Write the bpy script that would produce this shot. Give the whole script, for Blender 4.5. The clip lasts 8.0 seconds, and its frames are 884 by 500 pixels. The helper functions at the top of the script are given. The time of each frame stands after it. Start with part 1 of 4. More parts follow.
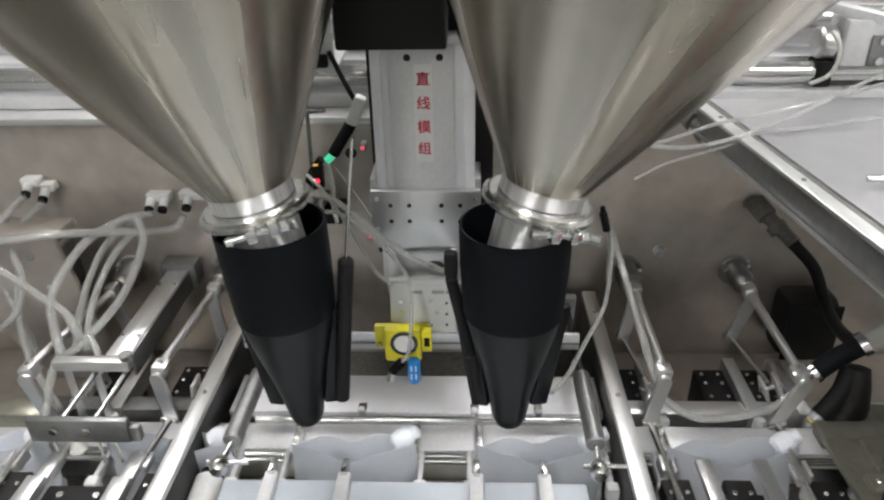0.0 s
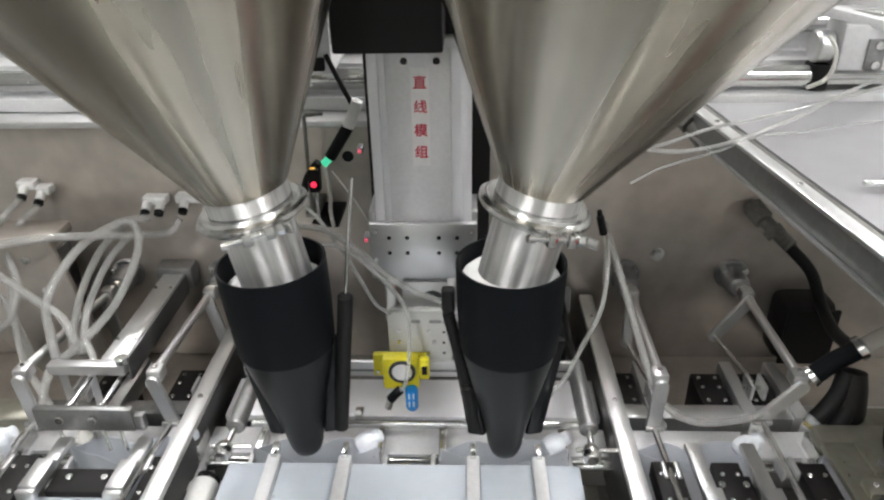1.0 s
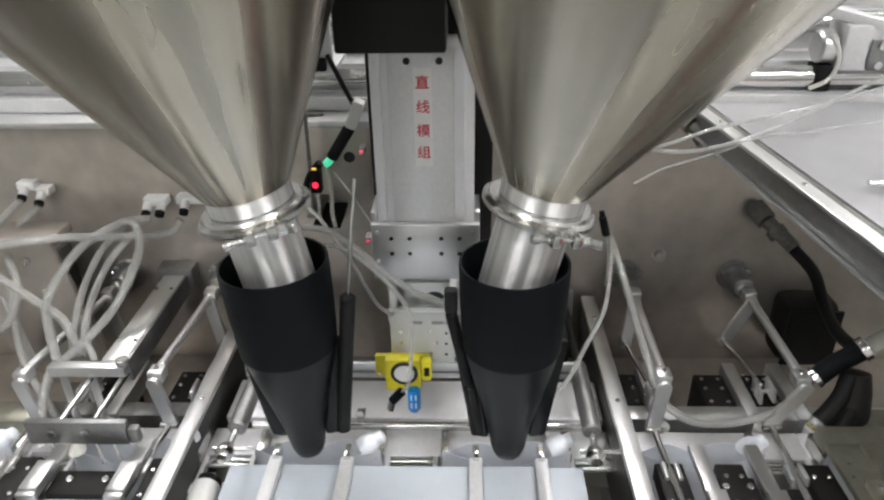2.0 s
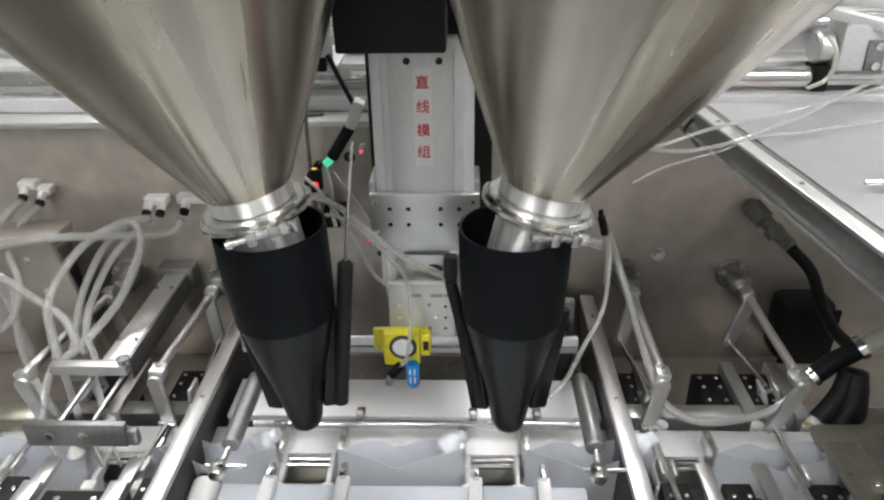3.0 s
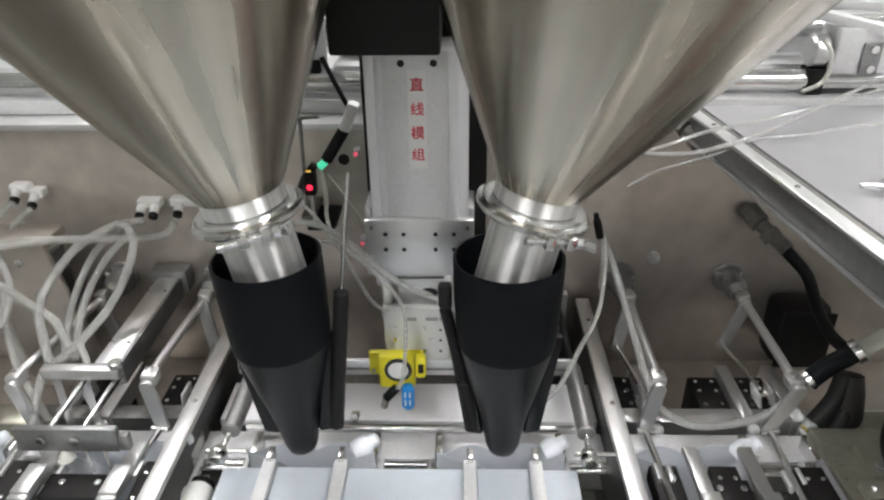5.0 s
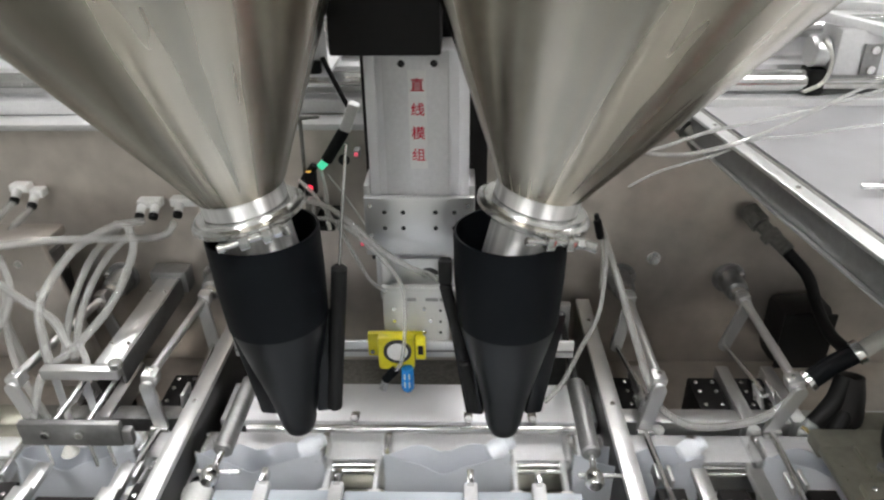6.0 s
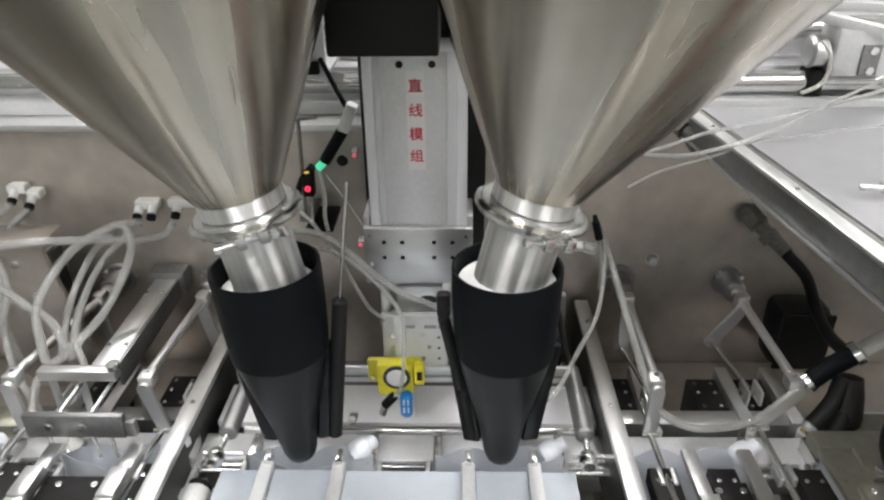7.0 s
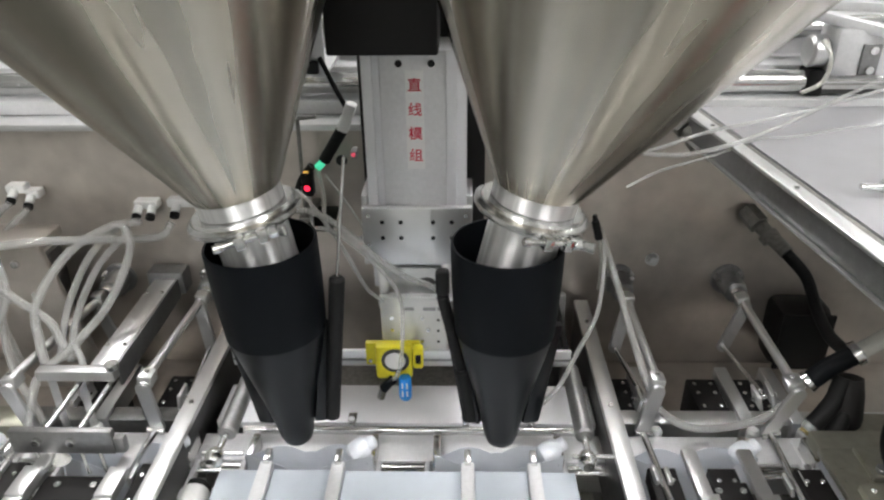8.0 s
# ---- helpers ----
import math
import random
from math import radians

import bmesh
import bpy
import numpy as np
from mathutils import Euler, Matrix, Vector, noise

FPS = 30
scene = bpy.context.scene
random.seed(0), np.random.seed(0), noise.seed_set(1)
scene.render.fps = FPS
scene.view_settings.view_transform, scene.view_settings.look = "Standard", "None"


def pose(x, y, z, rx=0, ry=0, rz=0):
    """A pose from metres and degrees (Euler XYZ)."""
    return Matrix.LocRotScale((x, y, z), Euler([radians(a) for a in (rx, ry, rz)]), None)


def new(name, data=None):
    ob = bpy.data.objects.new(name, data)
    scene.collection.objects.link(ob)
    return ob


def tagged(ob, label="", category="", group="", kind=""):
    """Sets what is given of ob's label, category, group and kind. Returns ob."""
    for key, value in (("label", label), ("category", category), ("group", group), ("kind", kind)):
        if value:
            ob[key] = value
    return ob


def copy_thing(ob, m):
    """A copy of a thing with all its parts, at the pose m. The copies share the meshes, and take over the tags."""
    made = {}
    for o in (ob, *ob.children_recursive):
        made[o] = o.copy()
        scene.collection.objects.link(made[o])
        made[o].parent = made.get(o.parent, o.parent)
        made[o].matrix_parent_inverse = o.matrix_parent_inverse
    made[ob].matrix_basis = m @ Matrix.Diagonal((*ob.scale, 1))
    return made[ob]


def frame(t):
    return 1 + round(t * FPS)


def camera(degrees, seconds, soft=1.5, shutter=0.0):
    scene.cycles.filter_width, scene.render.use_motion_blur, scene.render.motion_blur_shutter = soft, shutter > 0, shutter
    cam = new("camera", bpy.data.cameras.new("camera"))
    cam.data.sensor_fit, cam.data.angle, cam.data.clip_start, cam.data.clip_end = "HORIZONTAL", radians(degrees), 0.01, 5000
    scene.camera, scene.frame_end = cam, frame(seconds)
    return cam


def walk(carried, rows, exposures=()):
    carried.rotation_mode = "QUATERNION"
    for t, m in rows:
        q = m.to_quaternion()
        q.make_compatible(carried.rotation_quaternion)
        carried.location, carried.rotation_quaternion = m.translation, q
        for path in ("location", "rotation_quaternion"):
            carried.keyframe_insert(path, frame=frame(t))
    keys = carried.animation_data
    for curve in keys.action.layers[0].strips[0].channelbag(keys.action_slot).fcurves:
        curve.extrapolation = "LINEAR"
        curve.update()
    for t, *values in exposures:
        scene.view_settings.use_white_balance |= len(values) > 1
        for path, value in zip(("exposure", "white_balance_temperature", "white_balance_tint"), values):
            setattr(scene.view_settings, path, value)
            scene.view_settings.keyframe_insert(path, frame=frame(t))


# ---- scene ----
cam = camera(64.2, 8.0, soft=2.25, shutter=0.5)
walk(cam, [
    (0.0, pose(-0.0010, -0.6495, 1.6350, 61.248, 1.004, 1.878)),
    (0.5, pose(-0.0012, -0.6489, 1.6360, 61.404, 0.921, 1.772)),
    (1.0, pose(-0.0001, -0.6480, 1.6350, 61.494, 0.878, 1.720)),
    (1.5, pose(-0.0025, -0.6452, 1.6323, 61.586, 0.862, 1.684)),
    (3.0, pose(-0.0053, -0.6508, 1.6330, 61.676, 0.811, 1.575)),
    (3.5, pose(-0.0063, -0.6550, 1.6331, 61.789, 0.734, 1.493)),
    (4.0, pose(-0.0038, -0.6526, 1.6340, 61.752, 0.676, 1.450)),
    (4.5, pose(-0.0029, -0.6474, 1.6320, 61.830, 0.670, 1.336)),
    (6.0, pose(-0.0039, -0.6454, 1.6307, 61.935, 0.615, 1.329)),
    (6.5, pose(-0.0030, -0.6452, 1.6303, 61.974, 0.576, 1.290)),
    (7.0, pose(-0.0026, -0.6434, 1.6306, 61.970, 0.569, 1.276)),
    (7.5, pose(-0.0021, -0.6428, 1.6303, 61.996, 0.568, 1.295)),
    (8.0, pose(-0.0017, -0.6428, 1.6285, 62.039, 0.576, 1.285)),
], exposures=[(0.0, -0.10), (0.7, 0.0), (8.0, 0.0)])

# ---- world and exposure ----
world = bpy.data.worlds.new("world")
scene.world = world
world.use_nodes = True
world.node_tree.nodes["Background"].inputs["Color"].default_value = (0.75, 0.8, 0.85, 1)
world.node_tree.nodes["Background"].inputs["Strength"].default_value = 0.15
LIGHT = 70.0  # glow of the ceiling panels


# ---- materials ----
def base_material(name):
    m = bpy.data.materials.new(name)
    m.use_nodes = True
    return m, m.node_tree.nodes, m.node_tree.links, m.node_tree.nodes["Principled BSDF"]


def surface(name, color, rough=0.5, metal=0.0, scale=40.0, stretch=(1, 1, 1), vary=0.12, bump=0.05,
            rough_vary=0.1, spots=0.0, random_vary=0.0, turned=0.0, polar=0.0, **extra):
    """Base colour with variation at two scales, a gloss that varies, and fine relief."""
    m, n, l, p = base_material(name)
    tc = n.new("ShaderNodeTexCoord")
    mp = n.new("ShaderNodeMapping")
    mp.inputs["Scale"].default_value = stretch
    l.new(tc.outputs["Object"], mp.inputs["Vector"])
    fine = n.new("ShaderNodeTexNoise")
    fine.inputs["Scale"].default_value = scale * 6
    fine.inputs["Detail"].default_value = 4
    l.new(mp.outputs["Vector"], fine.inputs["Vector"])
    broad = n.new("ShaderNodeTexNoise")
    broad.inputs["Scale"].default_value = scale * 0.35
    broad.inputs["Detail"].default_value = 3
    l.new(tc.outputs["Object"], broad.inputs["Vector"])
    mix = n.new("ShaderNodeMath")
    mix.operation = "MULTIPLY_ADD"
    l.new(fine.outputs["Fac"], mix.inputs[0])
    mix.inputs[1].default_value = 0.5
    half = n.new("ShaderNodeMath")
    half.operation = "MULTIPLY"
    half.inputs[1].default_value = 0.5
    l.new(broad.outputs["Fac"], half.inputs[0])
    l.new(half.outputs[0], mix.inputs[2])
    if polar:  # polishing streaks that follow the turned shape; their tone also paints in highlight bands
        split = n.new("ShaderNodeSeparateXYZ")
        l.new(tc.outputs["Object"], split.inputs["Vector"])
        flip = n.new("ShaderNodeMath")
        flip.operation = "MULTIPLY"
        flip.inputs[1].default_value = -1.0
        l.new(split.outputs["Y"], flip.inputs[0])
        angle = n.new("ShaderNodeMath")
        angle.operation = "ARCTAN2"
        l.new(split.outputs["X"], angle.inputs[0])
        l.new(flip.outputs[0], angle.inputs[1])
        fine.noise_dimensions = "1D"
        l.new(angle.outputs[0], fine.inputs["W"])
        fine.inputs["Scale"].default_value = polar
        fine.inputs["Detail"].default_value = 3
        fine.inputs["Roughness"].default_value = 0.42
    ramp = n.new("ShaderNodeValToRGB")
    lo = [max(0.0, c * (1 - 2 * vary)) for c in color]
    hi = [min(1.0, c * (1 + 2 * vary)) for c in color]
    lo_at, hi_at = (0.37, 0.63) if polar else (0.28, 0.72)
    ramp.color_ramp.elements[0].position, ramp.color_ramp.elements[0].color = lo_at, (*lo, 1)
    ramp.color_ramp.elements[1].position, ramp.color_ramp.elements[1].color = hi_at, (*hi, 1)
    l.new(mix.outputs[0], ramp.inputs["Fac"])
    out = ramp.outputs["Color"]
    if spots:
        sp = n.new("ShaderNodeTexNoise")
        sp.inputs["Scale"].default_value = scale * 1.3
        sp.inputs["Detail"].default_value = 6
        l.new(tc.outputs["Object"], sp.inputs["Vector"])
        sr = n.new("ShaderNodeMapRange")
        sr.inputs["From Min"].default_value, sr.inputs["From Max"].default_value = 0.58, 0.72
        sr.inputs["To Max"].default_value = spots
        l.new(sp.outputs["Fac"], sr.inputs["Value"])
        mx = n.new("ShaderNodeMix")
        mx.data_type = "RGBA"
        l.new(sr.outputs["Result"], mx.inputs["Factor"])
        l.new(out, mx.inputs["A"])
        mx.inputs["B"].default_value = (color[0] * 0.35, color[1] * 0.33, color[2] * 0.3, 1)
        out = mx.outputs["Result"]
    if random_vary:
        oi = n.new("ShaderNodeObjectInfo")
        hv = n.new("ShaderNodeHueSaturation")
        rv = n.new("ShaderNodeMapRange")
        rv.inputs["To Min"].default_value, rv.inputs["To Max"].default_value = 1 - random_vary, 1 + random_vary
        l.new(oi.outputs["Random"], rv.inputs["Value"])
        l.new(rv.outputs["Result"], hv.inputs["Value"])
        l.new(out, hv.inputs["Color"])
        out = hv.outputs["Color"]
    l.new(out, p.inputs["Base Color"])
    rr = n.new("ShaderNodeMapRange")
    rr.inputs["From Min"].default_value, rr.inputs["From Max"].default_value = 0.3, 0.7
    rr.inputs["To Min"].default_value = max(0.02, rough - rough_vary)
    rr.inputs["To Max"].default_value = min(1.0, rough + rough_vary)
    l.new(mix.outputs[0], rr.inputs["Value"])
    l.new(rr.outputs["Result"], p.inputs["Roughness"])
    p.inputs["Metallic"].default_value = metal
    if turned:
        tg = n.new("ShaderNodeTangent")
        tg.direction_type, tg.axis = "RADIAL", "Z"
        l.new(tg.outputs["Tangent"], p.inputs["Tangent"])
        p.inputs["Anisotropic"].default_value = turned
        p.inputs["Anisotropic Rotation"].default_value = 0.25
    if bump:
        b = n.new("ShaderNodeBump")
        b.inputs["Strength"].default_value = bump
        b.inputs["Distance"].default_value = 0.001
        l.new(fine.outputs["Fac"], b.inputs["Height"])
        l.new(b.outputs["Normal"], p.inputs["Normal"])
    for key, value in extra.items():
        p.inputs[key.replace("_", " ")].default_value = value
    return m


def glow(name, color, strength):
    m, n, l, p = base_material(name)
    p.inputs["Base Color"].default_value = (*color, 1)
    p.inputs["Emission Color"].default_value = (*color, 1)
    p.inputs["Emission Strength"].default_value = strength
    return m


CONE = surface("brushed_steel_cone", (0.49, 0.46, 0.395), 0.27, 1.0, 8, (1, 1, 0.06), 0.13, 0.0, 0.03, spots=0.10, turned=0.96, polar=3.0)
SPUN = surface("spun_steel", (0.84, 0.84, 0.83), 0.40, 0.86, 40, (1, 1, 0.05), 0.20, 0.0, 0.07, turned=0.95, polar=4.0)
STEEL = surface("polished_steel", (0.66, 0.66, 0.65), 0.22, 1.0, 40, (1, 1, 1), 0.06, 0.03, 0.06)
PANEL = surface("steel_sheet", (0.52, 0.475, 0.43), 0.34, 0.74, 4, (1, 1, 1), 0.13, 0.02, 0.06, spots=0.08)
ALU = surface("milled_aluminium", (0.74, 0.74, 0.74), 0.36, 0.95, 60, (8, 1, 1), 0.05, 0.05, 0.07)
ANOD = surface("anodised_aluminium", (0.84, 0.84, 0.86), 0.5, 0.35, 50, (8, 8, 1), 0.04, 0.03, 0.06)
COVER = surface("grey_cover_sheet", (0.55, 0.595, 0.655), 0.33, 0.1, 9, (1, 1, 1), 0.03, 0.0, 0.08)
WHITE_ALU = surface("matte_silver_aluminium", (0.72, 0.72, 0.73), 0.45, 0.3, 30, (1, 1, 1), 0.05, 0.03, 0.06, spots=0.06)
DARK = surface("dark_oily_steel", (0.22, 0.215, 0.20), 0.45, 0.6, 25, (1, 1, 1), 0.3, 0.1, 0.15, spots=0.4)
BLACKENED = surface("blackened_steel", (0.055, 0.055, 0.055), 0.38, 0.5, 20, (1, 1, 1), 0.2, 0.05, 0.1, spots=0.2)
GREY_STEEL = surface("worn_grey_steel", (0.29, 0.29, 0.29), 0.4, 0.85, 20, (1, 1, 1), 0.12, 0.06, 0.1, spots=0.3)
BLACK = surface("ribbed_black_plastic", (0.0036, 0.0046, 0.0060), 0.50, 0.0, 30, (0.2, 0.2, 9), 0.2, 0.12, 0.08, Specular_IOR_Level=0.11)
GLOSS_BLACK = surface("smooth_black_plastic", (0.0026, 0.0034, 0.0046), 0.33, 0.0, 30, (1, 1, 1), 0.06, 0.0, 0.02, Specular_IOR_Level=0.26)
MATTE_BLACK = surface("black_paint", (0.010, 0.009, 0.009), 0.55, 0.0, 30, (1, 1, 1), 0.2, 0.05, 0.1, Specular_IOR_Level=0.3)
RUBBER = surface("black_rubber", (0.010, 0.010, 0.010), 0.5, 0.0, 60, (1, 1, 1), 0.2, 0.08, 0.1, Specular_IOR_Level=0.16)
YELLOW = surface("yellow_enamel", (0.86, 0.76, 0.03), 0.4, 0.0, 30, (1, 1, 1), 0.06, 0.03, 0.08, spots=0.1)
BLUE = surface("blue_plastic", (0.01, 0.25, 0.72), 0.4, 0.0, 60, (1, 1, 1), 0.08, 0.03, 0.05)
SPOUT = surface("milky_plastic", (0.80, 0.83, 0.88), 0.35, 0.0, 20, (1, 1, 1), 0.03, 0.0, 0.06)
WHITE = surface("white_plastic", (0.78, 0.78, 0.77), 0.45, 0.0, 40, (1, 1, 1), 0.04, 0.02, 0.06)
RED_INK = surface("red_ink", (0.62, 0.03, 0.07), 0.6, 0.0, 60, (1, 1, 1), 0.1, 0.0, 0.05)
LABEL = surface("label_film", (0.80, 0.80, 0.79), 0.45, 0.1, 30, (1, 1, 1), 0.03, 0.0, 0.05)
POWDER = surface("white_powder", (0.86, 0.86, 0.85), 0.95, 0.0, 60, (1, 1, 1), 0.04, 0.5, 0.03)
RED_PLASTIC = surface("red_plastic", (0.66, 0.04, 0.035), 0.4, 0.0, 20, (1, 1, 1), 0.1, 0.03, 0.08)
BRASS = surface("dull_brass", (0.42, 0.33, 0.14), 0.4, 0.8, 30, (1, 1, 1), 0.15, 0.05, 0.1)
OCHRE = surface("ochre_steel", (0.33, 0.32, 0.265), 0.34, 0.8, 14, (1, 1, 1), 0.09, 0.02, 0.1, spots=0.2)
FILM = surface("pouch_film", (0.80, 0.83, 0.88), 0.30, 0.0, 18, (1, 1, 1), 0.015, 0.06, 0.04, Transmission_Weight=0.42, IOR=1.12)
TUBE = surface("clear_tubing", (0.97, 0.97, 0.955), 0.06, 0.0, 30, (1, 1, 1), 0.015, 0.0, 0.03, Transmission_Weight=0.80, IOR=1.20, Coat_Weight=1.0, Coat_Roughness=0.05)
HAZE = surface("milky_tubing", (0.80, 0.80, 0.75), 0.25, 0.0, 30, (1, 1, 1), 0.04, 0.0, 0.05, Transmission_Weight=0.3, IOR=1.3)
CLEAR = surface("clear_acrylic", (0.93, 0.95, 0.95), 0.08, 0.0, 30, (1, 1, 1), 0.02, 0.0, 0.03, Transmission_Weight=0.75, IOR=1.3)
FROSTED = surface("frosted_acrylic", (0.90, 0.91, 0.89), 0.22, 0.0, 30, (1, 1, 1), 0.02, 0.0, 0.05, Transmission_Weight=0.35, IOR=1.35)
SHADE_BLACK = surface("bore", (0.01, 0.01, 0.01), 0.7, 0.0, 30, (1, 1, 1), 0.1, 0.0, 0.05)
PAINT = surface("hall_paint", (0.52, 0.52, 0.50), 0.8, 0.0, 2, (1, 1, 1), 0.04, 0.03, 0.05)
CEIL = surface("ceiling_paint", (0.72, 0.72, 0.70), 0.85, 0.0, 2, (1, 1, 1), 0.03, 0.0, 0.05)
EPOXY = surface("epoxy_floor", (0.22, 0.24, 0.24), 0.45, 0.0, 3, (1, 1, 1), 0.1, 0.03, 0.1, spots=0.2)
LAMP = glow("lamp_diffuser", (1.0, 0.99, 0.985), LIGHT)
LED_RED = glow("red_led", (1.0, 0.02, 0.06), 2.2)
LED_GREEN = glow("green_led", (0.08, 0.75, 0.42), 0.7)
LED_AMBER = glow("amber_led", (1.0, 0.55, 0.1), 0.7)
LED_PINK = glow("dim_red_led", (0.9, 0.10, 0.16), 0.8)


# ---- mesh helpers ----
def shade(bm, angle=35):
    lim = radians(angle)
    for f in bm.faces:
        f.smooth = True
    for e in bm.edges:
        if len(e.link_faces) != 2 or e.calc_face_angle(0) > lim:
            e.smooth = False


def box(x0, x1, y0, y1, z0, z1, bevel=0.0015, bm=None):
    """A box between two corners, its edges broken; joined to bm if given."""
    out = bm or bmesh.new()
    made = bmesh.ops.create_cube(out, size=1)["verts"]
    for v in made:
        v.co = Vector(((x0 + x1) / 2 + v.co.x * (x1 - x0), (y0 + y1) / 2 + v.co.y * (y1 - y0), (z0 + z1) / 2 + v.co.z * (z1 - z0)))
    if bevel:
        edges = list({e for v in made for e in v.link_edges})
        bmesh.ops.bevel(out, geom=edges, offset=min(bevel, 0.3 * min(abs(x1 - x0), abs(y1 - y0), abs(z1 - z0))), segments=2, profile=0.5, affect="EDGES")
    return out


def turn(m, bm):
    bmesh.ops.transform(bm, matrix=m, verts=bm.verts)
    return bm


def bar(a, b, w, h, bevel=0.0012, bm=None, lean=0.0):
    """A rectangular bar from a to b, w wide and h high."""
    a, b = Vector(a), Vector(b)
    d = b - a
    one = box(-w / 2, w / 2, 0, d.length, -h / 2, h / 2, bevel)
    q = d.to_track_quat("Y", "Z").to_matrix().to_4x4()
    turn(Matrix.Translation(a) @ q @ pose(0, 0, 0, 0, lean, 0), one)
    return join(bm, one)


def lever(a, b, y0, y1, r):
    """A flat lever with round ends between two points (x, z), from depth y0 to y1."""
    a, b = Vector((a[0], 0, a[1])), Vector((b[0], 0, b[1]))
    d = (b - a).normalized()
    side = Vector((d.z, 0, -d.x))
    outline = [b + r * (math.sin(math.pi * k / 8) * d + math.cos(math.pi * k / 8) * side) for k in range(9)]
    outline += [a - r * (math.sin(math.pi * k / 8) * d + math.cos(math.pi * k / 8) * side) for k in range(9)]
    bm = bmesh.new()
    rows = [[bm.verts.new((p.x, y, p.z)) for p in outline] for y in (y0, y1)]
    for row in rows:
        bm.faces.new(row)
    for i in range(len(outline)):
        j = (i + 1) % len(outline)
        bm.faces.new((rows[0][i], rows[0][j], rows[1][j], rows[1][i]))
    bmesh.ops.recalc_face_normals(bm, faces=bm.faces)
    rims = [e for e in bm.edges if abs(e.verts[0].co.y - e.verts[1].co.y) < 1e-6]
    bmesh.ops.bevel(bm, geom=rims, offset=0.001, segments=2, affect="EDGES")
    return bm


def join(bm, other):
    if bm is None:
        return other
    me = bpy.data.meshes.new("tmp")
    other.to_mesh(me)
    other.free()
    bm.from_mesh(me)
    bpy.data.meshes.remove(me)
    return bm


def lathe(profile, segs=48, closed=False, bm=None):
    """Profile of (radius, height) turned about z."""
    out = bmesh.new()
    rings = []
    for r, z in profile:
        if r < 1e-6:
            rings.append([out.verts.new((0, 0, z))])
        else:
            rings.append([out.verts.new((r * math.cos(2 * math.pi * i / segs), r * math.sin(2 * math.pi * i / segs), z)) for i in range(segs)])
    pairs = list(zip(rings, rings[1:])) + ([(rings[-1], rings[0])] if closed else [])
    for p, q in pairs:
        for i in range(segs):
            j = (i + 1) % segs
            if len(p) == 1 and len(q) == 1:
                continue
            if len(p) == 1:
                out.faces.new((p[0], q[j], q[i]))
            elif len(q) == 1:
                out.faces.new((p[i], p[j], q[0]))
            else:
                out.faces.new((p[i], p[j], q[j], q[i]))
    bmesh.ops.recalc_face_normals(out, faces=out.faces)
    return join(bm, out)


def rod(a, b, r, segs=16, bm=None, edge=0.0008):
    """A round rod from a to b with chamfered ends."""
    a, b = Vector(a), Vector(b)
    d = b - a
    e = min(edge, r * 0.4, d.length * 0.3)
    one = lathe([(0, 0), (r - e, 0), (r, e), (r, d.length - e), (r - e, d.length), (0, d.length)], segs)
    turn(Matrix.Translation(a) @ d.to_track_quat("Z", "Y").to_matrix().to_4x4(), one)
    return join(bm, one)


def ring(a, b, r_out, r_in, segs=32, bm=None):
    a, b = Vector(a), Vector(b)
    d = b - a
    e = min(0.0008, (r_out - r_in) * 0.3, d.length * 0.3)
    one = lathe([(r_in, 0), (r_out - e, 0), (r_out, e), (r_out, d.length - e), (r_out - e, d.length), (r_in, d.length)], segs, closed=True)
    turn(Matrix.Translation(a) @ d.to_track_quat("Z", "Y").to_matrix().to_4x4(), one)
    return join(bm, one)


def hose(points, r, segs=10, steps=10, bm=None, bore=0.0):
    """A hose through points, smooth (Catmull-Rom)."""
    pts = [Vector(p) for p in points]
    ext = [2 * pts[0] - pts[1], *pts, 2 * pts[-1] - pts[-2]]
    path = []
    for i in range(1, len(ext) - 2):
        p0, p1, p2, p3 = ext[i - 1:i + 3]
        for s in range(steps):
            t = s / steps
            path.append(0.5 * ((2 * p1) + (p2 - p0) * t + (2 * p0 - 5 * p1 + 4 * p2 - p3) * t * t + (3 * p1 - p0 - 3 * p2 + p3) * t ** 3))
    path.append(pts[-1])
    out = bmesh.new()
    rings, up = [], Vector((0.13, 0.31, 0.94))
    for i, c in enumerate(path):
        d = (path[min(i + 1, len(path) - 1)] - path[max(i - 1, 0)]).normalized()
        side = d.cross(up).normalized()
        up = side.cross(d).normalized()
        rings.append([out.verts.new(c + r * (math.cos(2 * math.pi * k / segs) * side + math.sin(2 * math.pi * k / segs) * up)) for k in range(segs)])
    for p, q in zip(rings, rings[1:]):
        for k in range(segs):
            out.faces.new((p[k], p[(k + 1) % segs], q[(k + 1) % segs], q[k]))
    out.faces.new(rings[0])
    out.faces.new(rings[-1])
    bmesh.ops.recalc_face_normals(out, faces=out.faces)
    if bore:
        inner = hose(points, r * bore, segs, steps)
        bmesh.ops.reverse_faces(inner, faces=inner.faces)
        out = join(out, inner)
    return join(bm, out)


def part(name, bm, material, parent=None, label=""):
    """Links a bmesh as one mesh object, under a thing or a part."""
    shade(bm)
    me = bpy.data.meshes.new(name)
    bm.to_mesh(me)
    bm.free()
    me.materials.append(material)
    ob = new(name, me)
    if parent is not None:
        ob.parent = parent
    if label:
        tagged(ob, label)
    return ob


def thing(name, label, category, at=None, group="", kind=""):
    """An empty that carries the parts of a thing."""
    ob = new(name)
    ob.empty_display_size = 0.02
    if at is not None:
        ob.matrix_basis = at
    return tagged(ob, label, category, group, kind)


